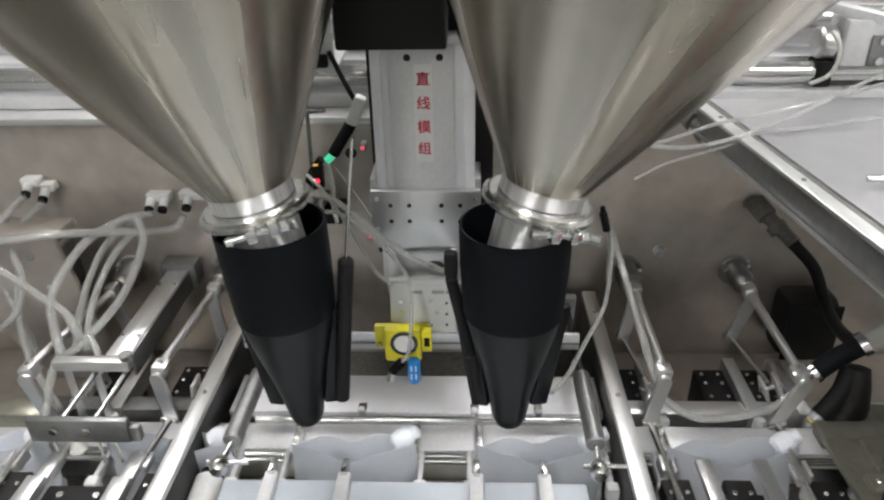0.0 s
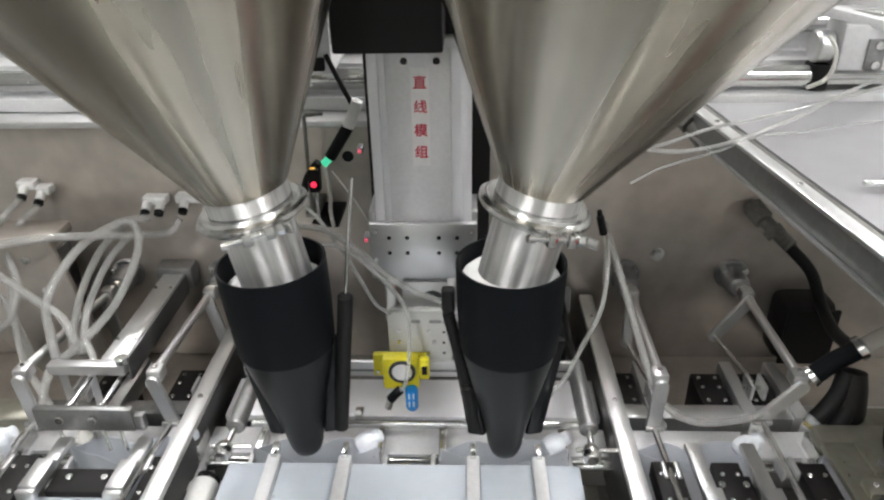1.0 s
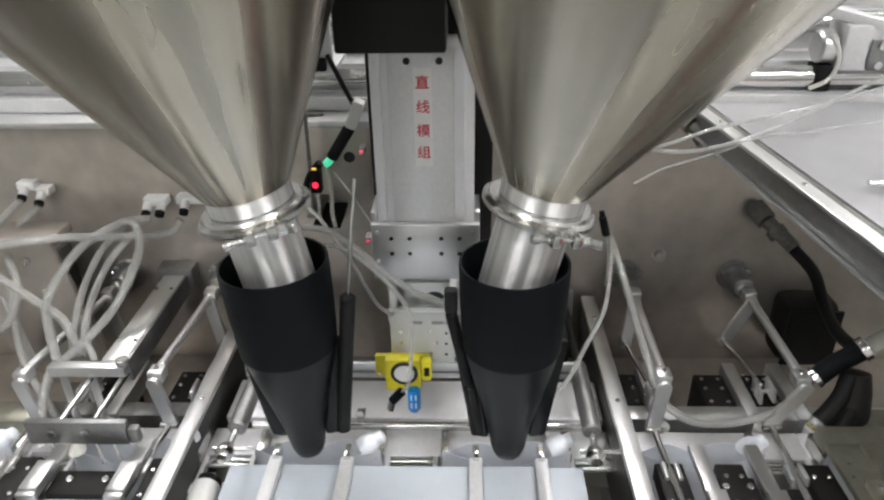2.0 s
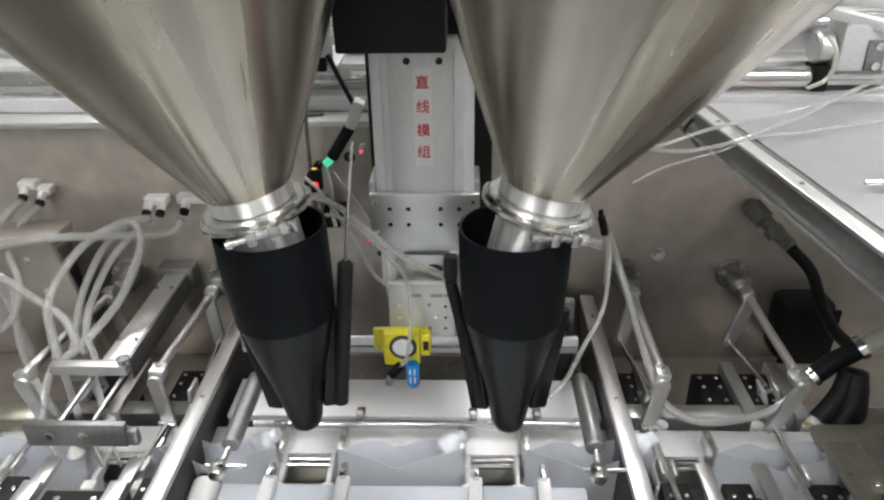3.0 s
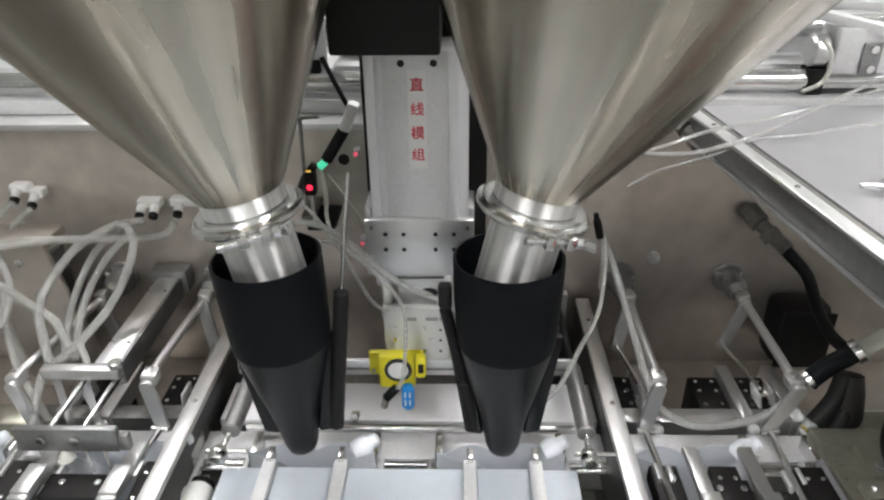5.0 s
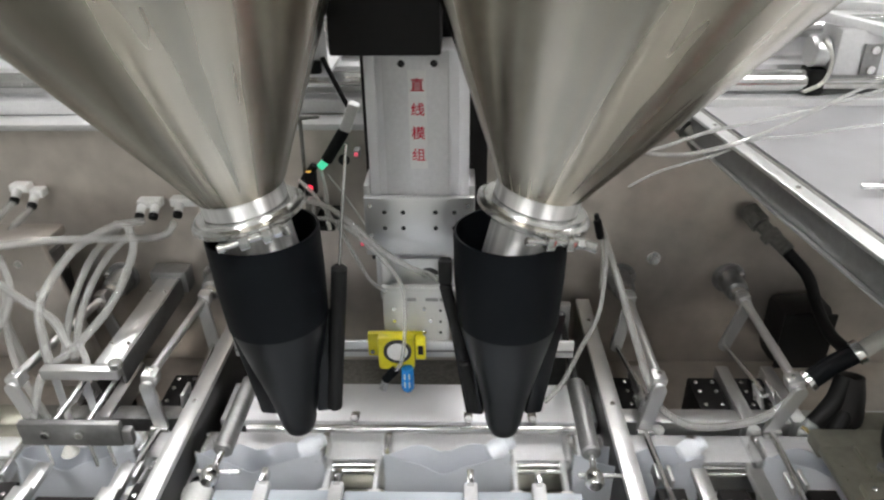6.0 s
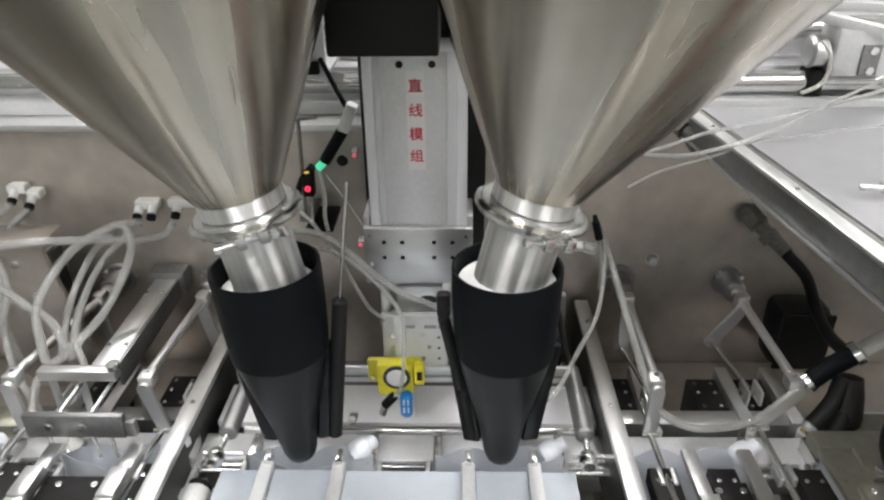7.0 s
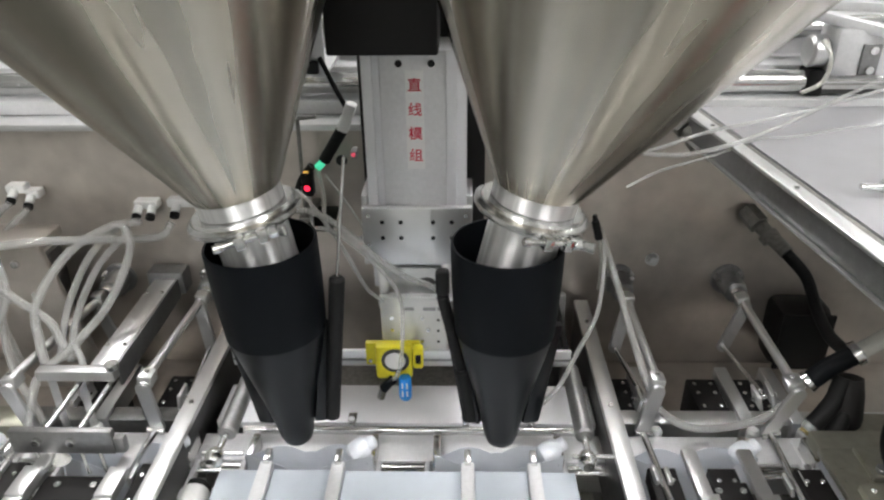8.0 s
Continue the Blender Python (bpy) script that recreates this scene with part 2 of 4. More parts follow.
def structure(name, bm, material, label):
    return tagged(part(name, bm, material), label, kind="structure")


def screw(x, y, z, r=0.003, axis="y", out=-1.0, height=0.002):
    """A socket screw head that stands out of a face."""
    d = {"x": Vector((1, 0, 0)), "y": Vector((0, 1, 0)), "z": Vector((0, 0, 1))}[axis] * out
    a = Vector((x, y, z))
    bm = rod(a - d * 0.001, a + d * height, r, 12)
    return ring(a + d * (height - 0.0002), a + d * (height + 0.0006), r * 0.95, r * 0.5, 12, bm)


# ---- the hall ----
structure("floor", box(-3.5, 3.5, -3.5, 3.5, -0.1, 0.0, 0), EPOXY, "grey epoxy hall floor")
structure("ceiling", box(-3.5, 3.5, -3.5, 3.5, 3.3, 3.4, 0), CEIL, "white painted hall ceiling")
structure("wall_south", box(-3.5, 3.5, -3.6, -3.5, 0, 3.3, 0), PAINT, "plain painted hall wall")
structure("wall_north", box(-3.5, 3.5, 3.5, 3.6, 0, 3.3, 0), PAINT, "plain painted hall wall")
structure("wall_west", box(-3.6, -3.5, -3.5, 3.5, 0, 3.3, 0), PAINT, "plain painted hall wall")
structure("wall_east", box(3.5, 3.6, -3.5, 3.5, 0, 3.3, 0), PAINT, "plain painted hall wall")


def ceiling_light(x, y, rz):
    t = thing("ceiling_light", "white linear ceiling light with a frosted cover", "ceiling light", pose(x, y, 3.3, 0, 0, rz), "ceiling lights")
    part("housing", box(-0.075, 0.075, -0.62, 0.62, -0.06, 0.0, 0.004), WHITE, t)
    part("diffuser", box(-0.06, 0.06, -0.60, 0.60, -0.075, -0.0605, 0.003), LAMP, t)


for lx, ly, turned_by in ((-0.62, -1.35, -14), (-0.95, -2.65, -14), (1.30, -1.25, 46), (2.15, -2.1, 46), (-1.3, 1.6, 0), (0.4, 1.6, 0), (2.1, 1.4, 0)):
    ceiling_light(lx, ly, turned_by)

# ---- machine frame: back panel, beams, rails, bed ----
structure("wall_1", box(-1.3, 0.75, 0.38, 0.39, 0.70, 1.2965, 0.002), PANEL, "upright stainless steel back panel, dull and slightly stained")
structure("trim_1", box(-1.3, 1.2, 0.355, 0.60, 1.297, 1.308, 0.003), ALU, "bright aluminium ledge along the back panel")
structure("trim_2", box(-1.3, 1.2, 0.40, 0.60, 1.3085, 1.330, 0.003), WHITE_ALU, "aluminium beam behind the ledge")


def guide_rail(y, z, r, label):
    t = thing("guide_rail", label, "guide rail", pose(0, y, z), "guide rails")
    part("rail", rod((-1.3, 0, 0), (1.2, 0, 0), r, 28), STEEL, t)
    return t


def profile_beam(y0, y1, z0, z1, label):
    t = thing("profile_beam", label, "beam", pose(0, 0, 0), "profile beams")
    bm = box(-1.3, 1.2, y0, y1, z0, z1, 0.003)
    part("body", bm, WHITE_ALU, t)
    for k in (0.3, 0.7):
        zz = z0 + (z1 - z0) * k
        part("lip", box(-1.3, 1.2, y0 - 0.004, y0 + 0.001, zz - 0.003, zz + 0.003, 0.001), ALU, t)
    return t


profile_beam(0.47, 0.53, 1.3305, 1.365, "aluminium profile beam with slots along the machine")
profile_beam(0.56, 0.62, 1.3305, 1.42, "aluminium profile beam with slots along the machine")
guide_rail(0.43, 1.350, 0.016, "polished steel guide rail above the back panel")
guide_rail(0.545, 1.408, 0.017, "polished steel guide rail above the back panel")
# dark strip added so that the gap between rail and beam looks shaded
structure("trim_8", box(0.30, 1.2, 0.452, 0.468, 1.3085, 1.352, 0.002), BLACKENED, "dark strip standing in for the shaded gap behind the guide rail")
structure("wall_2", box(-1.6, 1.6, 0.70, 0.72, 0.6, 1.75, 0.003), PAINT, "pale machine housing behind the rails")

# bed under the pouches
structure("base_4", box(0.215, 0.75, 0.17, 0.378, 0.8602, 0.8618, 0.0004), PANEL, "dull steel tray behind the grippers")
structure("base_5", box(-1.2, -0.385, 0.17, 0.378, 0.8602, 0.8618, 0.0004), PANEL, "dull steel tray behind the grippers")
structure("base_6", box(-0.345, 0.185, -0.05, 0.074, 0.8602, 0.8640, 0.0004), OCHRE, "dull ochre drip tray under the pouches")
structure("base_1", box(-1.3, 1.3, -0.60, 0.38, 0.84, 0.86, 0.002), DARK, "dark oily steel machine bed")
for i, x in enumerate((-1.25, 1.25)):
    structure("base_%d" % (i + 2), box(x - 0.05, x + 0.05, -0.55, 0.35, 0, 0.84, 0.004), GREY_STEEL, "grey steel machine leg frame")
structure("trim_3", box(-0.345, 0.19, 0.117, 0.20, 0.938, 0.950, 0.002), ANOD, "grey steel shelf plate behind the pouches")
structure("trim_4", box(-0.345, 0.19, 0.185, 0.20, 0.86, 0.938, 0.002), GREY_STEEL, "grey steel shelf web")
structure("trim_5", box(0.215, 0.75, 0.135, 0.165, 0.905, 0.935, 0.002), ALU, "grey steel cross bar of the bed")
structure("trim_6", box(-1.2, -0.385, 0.135, 0.165, 0.905, 0.935, 0.002), GREY_STEEL, "grey steel cross bar of the bed")
structure("trim_7", box(-2.8, 1.6, 0.075, 0.100, 0.862, 0.90, 0.002), ALU, "aluminium carrier track")


def support_rail(x, label):
    t = thing("support_rail", label, "rail", pose(x, 0, 0.988), "support rails")
    part("bar", box(-0.0105, 0.0105, -0.42, 0.365, -0.100, 0.0, 0.0015), BLACKENED, t)
    part("cap", box(-0.0115, 0.0115, -0.42, 0.368, 0.0005, 0.010, 0.0015), ALU, t)
    for y in (-0.30, -0.1, 0.1, 0.3):
        part("bolt", screw(0, y, 0.0102, 0.0035, "z", 1.0, 0.002), STEEL, t)
    part("foot", box(-0.02, 0.02, -0.40, -0.36, -0.128, -0.1005, 0.002), GREY_STEEL, t)
    part("foot", box(-0.02, 0.02, 0.31, 0.35, -0.128, -0.1005, 0.002), GREY_STEEL, t)
    return t


support_rail(-0.366, "bright steel support rail running to the back panel")
support_rail(0.202, "bright steel support rail running to the back panel")


# ---- hopper with its outlet ----
def hopper(x, z, lean, spread, label):
    """Leaning steel hopper; its flange lies at height z."""
    t = thing("hopper", label, "hopper", pose(x, 0, z, 0, lean, 0), "filling hoppers")
    cone = [(0.0415, 0.024), (0.0445, 0.0245), (0.0475, 0.029), (0.0625, 0.055), (0.12, 0.150), (0.18, 0.248), (0.222, 0.318), (0.224, 0.335), (0.224, 0.60),
            (0.221, 0.60), (0.221, 0.336), (0.219, 0.320), (0.117, 0.150), (0.0605, 0.055), (0.0415, 0.026)]
    cone = [(0.0445 + (r - 0.0445) * spread if h > 0.03 else r, h) for r, h in cone]
    part("cone", lathe(cone, 96), CONE, t, "brushed stainless steel cone")
    part("neck", ring((0, 0, 0.0075), (0, 0, 0.0238), 0.0435, 0.040, 64), SPUN, t)
    flange = lathe([(0.038, -0.009), (0.050, -0.009), (0.0555, -0.006), (0.0585, -0.003), (0.0585, 0.0015), (0.0560, 0.0035), (0.0540, 0.0045), (0.0530, 0.0035), (0.0510, 0.0070), (0.038, 0.0070)], 64, closed=True)
    part("flange", flange, STEEL, t, "polished steel clamp ring")
    part("outlet_tube", ring((0, 0, -0.118), (0, 0, -0.0095), 0.0385, 0.0365, 64), SPUN, t, "polished steel outlet tube")
    lug = thing_lug()
    for angle in (-70,):
        clamp = part("clamp_bolt", lug, STEEL, t, "small steel clamp bolt with wing nut")
        clamp.matrix_basis = pose(0, 0, 0, 0, 0, angle)
    return t


def thing_lug():
    """Lugs, screw and wing nut of the clamp ring."""
    bm = box(0.050, 0.068, -0.016, -0.006, -0.012, 0.002, 0.002)
    box(0.050, 0.068, 0.006, 0.016, -0.012, 0.002, 0.002, bm)
    rod((0.062, -0.030, -0.005), (0.062, 0.030, -0.005), 0.003, 12, bm)
    rod((0.062, 0.017, -0.005), (0.062, 0.026, -0.005), 0.006, 6, bm)
    bar((0.062, 0.024, -0.005), (0.076, 0.032, -0.002), 0.004, 0.010, 0.001, bm)
    bar((0.062, 0.024, -0.005), (0.050, 0.032, -0.009), 0.004, 0.010, 0.001, bm)
    rod((0.062, -0.036, -0.005), (0.062, -0.028, -0.005), 0.0045, 12, bm)
    return bm


hopper(-0.2188, 1.331, -10.6, 0.95, "large brushed steel cone hopper with a clamped outlet")
hopper(0.0702, 1.335, 13.0, 1.0, "large brushed steel cone hopper with a clamped outlet")


# ---- linear module ----
def linear_module():
    t = thing("linear_module", "upright silver linear module with red lettering", "linear module", pose(-0.053, 0.15, 1.13))
    bm = box(-0.060, 0.060, 0.004, 0.075, 0.02, 0.328, 0.002)
    part("body", bm, ANOD, t)
    part("front_cover", box(-0.040, 0.036, 0.0, 0.0038, 0.09, 0.3275, 0.001), WHITE_ALU, t)
    for s in (-1, 1):
        part("side_rail", box(min(s * 0.048, s * 0.060), max(s * 0.048, s * 0.060), -0.003, 0.0038, 0.09, 0.3275, 0.0015), ANOD, t)
    for x in (-0.0175, 0.0195):
        part("screw_hole", rod((x, -0.0008, 0.3135), (x, 0.003, 0.3135), 0.0042, 20), SHADE_BLACK, t)
    strip = part("label_strip", box(-0.0105, 0.0105, -0.0008, -0.0001, 0.188, 0.306, 0), LABEL, t)
    for ch, z in zip("\u76f4\u7ebf\u6a21\u7ec4", (0.2885, 0.2600, 0.2315, 0.2045)):
        cu = bpy.data.curves.new("letter", "FONT")
        cu.body, cu.size, cu.align_x, cu.align_y, cu.extrude, cu.offset = ch, 0.0165, "CENTER", "CENTER", 0.0002, 0.0002
        tmp = new("letter", cu)
        bpy.context.view_layer.update()
        me = bpy.data.meshes.new_from_object(tmp.evaluated_get(bpy.context.evaluated_depsgraph_get()))
        bpy.data.objects.remove(tmp)
        me.materials.clear()
        me.materials.append(RED_INK)
        ob = new("letter", me)
        ob.parent = strip
        ob.matrix_basis = pose(0.0, -0.0012, z, 90, 0, 0)
    m = part("motor", box(-0.0925, 0.0284, -0.030, 0.080, 0.3285, 0.52, 0.003), MATTE_BLACK, t, "matt black motor housing")
    part("motor_flange", box(-0.098, -0.0945, -0.02, 0.03, 0.375, 0.40, 0.001), MATTE_BLACK, t)
    part("backing", box(-0.075, 0.085, 0.076, 0.11, 0.02, 0.50, 0.002), MATTE_BLACK, t, "dark mounting plate")
    part("bracket", box(-0.06, 0.06, 0.111, 0.229, 0.04, 0.12, 0.002), GREY_STEEL, t)
    return t


linear_module()


# ---- carriage, funnels and vibrator, which rise and sink together ----
def carriage():
    t = thing("carriage", "silver lifting carriage plate with bolt holes", "carriage", pose(-0.054, 0.145, 1.206))
    part("plate", box(-0.068, 0.068, -0.006, 0.004, -0.041, 0.038, 0.0015), ALU, t)
    for s in (-1, 1):
        part("side_plate", box(min(s * 0.0685, s * 0.061), max(s * 0.0685, s * 0.061), 0.0045, 0.06, -0.035, 0.05, 0.001), ALU, t)
    for x in (-0.043, -0.020, 0.020, 0.043):
        for z in (0.0185, -0.003):
            part("bolt_hole", rod((x, -0.0066, z), (x, -0.001, z), 0.0031, 14), SHADE_BLACK, t)
    for x in (-0.060, 0.060):
        for z in (0.028, -0.012, -0.030):
            part("screw", screw(x, -0.006, z, 0.0025), STEEL, t)
    # open bracket and lower plate, reaching down to the cross bar
    for x in (-0.046, 0.036):
        part("bracket_arm", bar((x, 0.0, -0.041), (x * 0.95, -0.012, -0.100), 0.012, 0.010), ALU, t)
    part("bracket_web", box(-0.030, 0.044, -0.004, 0.002, -0.0875, -0.0475, 0.002), ALU, t)
    # dark disc laid on the web; the opening's shade is put into its colour
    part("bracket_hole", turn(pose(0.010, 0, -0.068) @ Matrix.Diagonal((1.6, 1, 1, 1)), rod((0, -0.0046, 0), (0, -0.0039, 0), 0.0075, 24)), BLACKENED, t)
    part("bracket_bar", box(-0.052, 0.044, -0.017, 0.0055, -0.100, -0.088, 0.001), ALU, t)
    part("lower_plate", box(-0.049, 0.036, -0.024, -0.0175, -0.175, -0.083, 0.0015), FROSTED, t, "frosted acrylic plate with two rows of holes")
    part("plate_edge", box(-0.050, 0.037, -0.026, -0.0165, -0.0828, -0.0775, 0.002), FROSTED, t)
    part("plate_backing", box(-0.046, 0.033, -0.0172, -0.012, -0.172, -0.1005, 0.001), WHITE_ALU, t)
    for z in (-0.113, -0.130, -0.147, -0.164):
        part("plate_hole", rod((0.025, -0.0246, z), (0.025, -0.020, z), 0.0022, 12), SHADE_BLACK, t)
    for x, z in ((-0.035, -0.110), (-0.035, -0.128), (0.004, -0.110), (0.004, -0.146), (0.012, -0.128)):
        part("screw", screw(x, -0.024, z, 0.0026), STEEL, t)
    for x0, x1 in ((-0.018, -0.006), (0.006, 0.022), (0.024, 0.032)):
        part("marking", box(x0, x1, -0.0245, -0.0241, -0.0985, -0.0935, 0), GREY_STEEL, t)
    part("cross_bar", box(-0.25, 0.20, -0.030, -0.0245, -0.183, -0.158, 0.001), ALU, t, "long aluminium cross bar")
    part("cross_bar_groove", box(-0.25, 0.20, -0.0315, -0.0302, -0.1735, -0.1705, 0.0003), GREY_STEEL, t)
    return t


def vibrator():
    t = thing("vibrator", "yellow pneumatic vibrator with a blue silencer", "vibrator", pose(-0.084, 0.112, 1.049))
    bm = box(-0.040, 0.032, -0.006, 0.0025, -0.018, 0.018, 0.003)
    part("mount", bm, YELLOW, t)
    body = part("body", box(-0.026, 0.022, -0.020, -0.0062, -0.030, 0.021, 0.007), YELLOW, t, "yellow painted body")
    part("rim", ring((0, -0.0228, 0.001), (0, -0.0196, 0.001), 0.0180, 0.0136, 32), BLACKENED, body, "dark round rim")
    part("cover", rod((0, -0.0226, 0.001), (0, -0.0195, 0.001), 0.0134, 32), WHITE, body, "round white cover")
    part("side_block", box(0.0225, 0.036, -0.018, -0.0062, -0.015, 0.018, 0.003), YELLOW, t)
    part("mark", box(0.026, 0.033, -0.0186, -0.0181, -0.006, 0.008, 0.0002), MATTE_BLACK, t)
    for x in (-0.034, 0.028):
        part("bolt", screw(x, -0.006, -0.010, 0.003), STEEL, t)
    part("elbow", hose([(-0.002, -0.028, -0.022), (-0.008, -0.032, -0.026), (-0.016, -0.032, -0.036)], 0.0062, 12, 6), BLACK, t, "black push-in elbow")
    part("elbow_nut", rod((-0.015, -0.032, -0.034), (-0.020, -0.031, -0.052), 0.0055, 6), STEEL, t)
    s = part("silencer", lathe([(0, -0.058), (0.006, -0.057), (0.0085, -0.053), (0.0085, -0.024), (0.007, -0.021), (0, -0.020)], 20), BLUE, t, "blue plastic silencer")
    s.matrix_basis = pose(0.012, -0.026, 0)
    for z in (-0.047, -0.034):
        for x in (-0.003, 0.003):
            part("slot", box(x - 0.001, x + 0.001, -0.0088, -0.0080, z, z + 0.009, 0.0002), WHITE, s)
    return t


def funnel(x, lean, label, side):
    """Black funnel hanging under an outlet; origin at the middle of its rim."""
    t = thing("funnel", label, "funnel", pose(x, 0, 1.2700, 0, lean, 0), "black funnels")
    upper = [(0.0560, 0.0), (0.0585, 0.0), (0.0588, -0.004), (0.0578, -0.05), (0.0553, -0.095), (0.0545, -0.1058),
             (0.0520, -0.1058), (0.0530, -0.095), (0.0555, -0.05), (0.0560, -0.002)]
    part("body", lathe(upper, 64, closed=True), BLACK, t, "black plastic funnel body")
    nose = [(0.0505, -0.1060), (0.0535, -0.1060), (0.0522, -0.112), (0.0482, -0.130), (0.0395, -0.165), (0.0322, -0.193), (0.0268, -0.217), (0.0228, -0.240),
            (0.0207, -0.254), (0.0170, -0.2650), (0.010, -0.2715), (0.009, -0.2690), (0.0145, -0.262), (0.0200, -0.238), (0.0245, -0.214), (0.0300, -0.190), (0.0370, -0.163), (0.0455, -0.128)]
    part("nose", lathe(nose, 64, closed=True), GLOSS_BLACK, t, "smoother black funnel nose")
    # flaps along the lower cone
    for s, (top, low, w) in (((-1), ((-0.0550, -0.108), (-0.0335, -0.244), 0.010)), (1, ((0.0550, -0.108), (0.0335, -0.242), 0.010))):
        b = bar((top[0] * 1.0, 0.012, top[1]), (low[0] * 1.0, 0.004, low[1]), w, 0.022, 0.004)
        part("flap", b, GLOSS_BLACK, t)
    return t


def guide_rod(x, x2, label, steel_top):
    t = thing("guide_rod", label, "guide rod", pose(x, 0.005, 1.225), "guide rods")
    d = x2 - x
    if steel_top:
        part("sleeve", rod((0, 0, 0), (d, 0, -0.195), 0.0088, 20, edge=0.003), RUBBER, t)
        part("spindle", rod((0.0, 0, 0.0005), (0.012, 0.03, 0.125), 0.0018, 10), STEEL, t, "thin steel spindle")
    else:
        part("head", box(-0.0080, 0.0070, -0.006, 0.008, -0.022, 0.008, 0.004), RUBBER, t, "black rubber head block")
        part("upper_sleeve", rod((-0.001, 0, -0.0225), (d * 0.60, 0, -0.122), 0.0068, 20, edge=0.002), RUBBER, t)
        part("lower_sleeve", rod((d * 0.60, 0, -0.1225), (d * 1.02, 0, -0.197), 0.0088, 20, edge=0.003), RUBBER, t)
    return t


def powder(x, z, lean, label):
    t = part("powder", lathe([(0, 0.012), (0.02, 0.010), (0.040, 0.006), (0.0522, 0.0), (0.0515, -0.006), (0, -0.008)], 40), POWDER)
    t.matrix_basis = pose(x, 0, z, 0, lean, 0)
    return tagged(t, label, "powder", "powder fills")


CARRIAGE = carriage()
VIBRATOR = vibrator()
FUNNEL_L = funnel(-0.2077, -2.6, "tall black plastic funnel under the hopper outlet", -1)
FUNNEL_R = funnel(0.0480, 0.0, "tall black plastic funnel under the hopper outlet", 1)
ROD_L = guide_rod(-0.132, -0.153, "black sleeved rod with a thin steel spindle", True)
ROD_R = guide_rod(-0.019, 0.0145, "black sleeved rod beside the funnel", False)
POWDER_L = powder(-0.2066, 1.243, -2.6, "white powder heaped inside the black funnel")
POWDER_R = powder(0.0480, 1.252, 0.0, "white powder heaped inside the black funnel")


# ---- pouches ----
def pouch_mesh():
    """An open pouch: mouth held apart in the middle, pinched at both ends."""
    bm = bmesh.new()
    cols, rows_n, w = 28, 9, 0.082
    def ring_at(k):
        z = -0.13 * k / (rows_n - 1)
        mouth = 0.022 * (1 - 0.55 * k / (rows_n - 1))
        pts = []
        for s in (-1, 1):
            for i in range(cols + 1):
                u = i / cols if s < 0 else 1 - i / cols
                x = -w + 2 * w * u
                bulge = mouth * math.sin(math.pi * u) ** 0.8
                wave = 0.003 * noise.noise(Vector((x * 30, s * 3.0, z * 25)))
                up = -0.014 * math.exp(-((x + 0.004) / 0.022) ** 2) + 0.006 * noise.noise(Vector((x * 22, s * 5.0, 1.7))) if k == 0 else 0.0
                pts.append((x, s * bulge + wave, z + up))
        return pts
    prev = None
    for k in range(rows_n):
        cur = [bm.verts.new(p) for p in ring_at(k)]
        if prev:
            for i in range(len(cur)):
                j = (i + 1) % len(cur)
                bm.faces.new((prev[i], prev[j], cur[j], cur[i]))
        prev = cur
    bmesh.ops.remove_doubles(bm, verts=bm.verts, dist=0.0004)
    bmesh.ops.recalc_face_normals(bm, faces=bm.faces)
    bmesh.ops.solidify(bm, geom=bm.faces, thickness=0.0006)
    return bm


def make_pouches():
    shade_bm = pouch_mesh()
    t = thing("pouch", "open white film pouch hanging in its clips", "pouch", pose(0, 0.03, 0.974), "pouches in a row")
    part("film", shade_bm, FILM, t)
    c = part("spout", lathe([(0, -0.015), (0.007, -0.0145), (0.0115, -0.010), (0.0128, -0.002), (0.0120, 0.006), (0.0090, 0.010), (0.0078, 0.0115), (0.0082, 0.014), (0.0075, 0.019), (0.004, 0.021), (0, 0.0212)], 24), SPOUT, t, "white plastic spout with a cap")
    c.matrix_basis = pose(0.066, 0.008, 0.002, -12, 62, 0) @ Matrix.Diagonal((1.1, 1.1, 1.1, 1))
    part("carrier_plate", box(-0.086, 0.158, 0.024, 0.074, -0.039, -0.034, 0.001), WHITE_ALU, t, "pale grey carrier plate")
    part("carrier_edge", box(-0.086, 0.086, 0.0232, 0.0238, -0.049, -0.034, 0.0002), ALU, t)
    part("hanger", box(-0.06, 0.06, 0.046, 0.056, -0.08, -0.0395, 0.001), GREY_STEEL, t)
    for x in (0.088, 0.152):
        part("cheek", box(x - 0.003, x + 0.003, -0.030, 0.0225, -0.046, -0.032, 0.001), WHITE_ALU, t)
        part("pad", box(x - 0.008, x + 0.008, -0.046, -0.0305, -0.052, -0.030, 0.002), WHITE, t, "small white plastic pad")
    for y in (0.006, 0.016):
        part("window_rod", rod((0.0915, y, -0.037), (0.1485, y, -0.037), 0.0035, 12), STEEL, t)
    for x in (-0.080, 0.080):
        part("clip", box(x - 0.005, x + 0.005, 0.004, 0.050, -0.0335, -0.010, 0.002), STEEL, t)
        part("clip_screw", screw(x, 0.040, -0.010, 0.003, "z", 1.0, 0.003), STEEL, t)
    out = [t]
    for _ in range(9):
        out.append(copy_thing(t, pose(0, 0.03, 0.974)))
    return out


POUCHES = make_pouches()


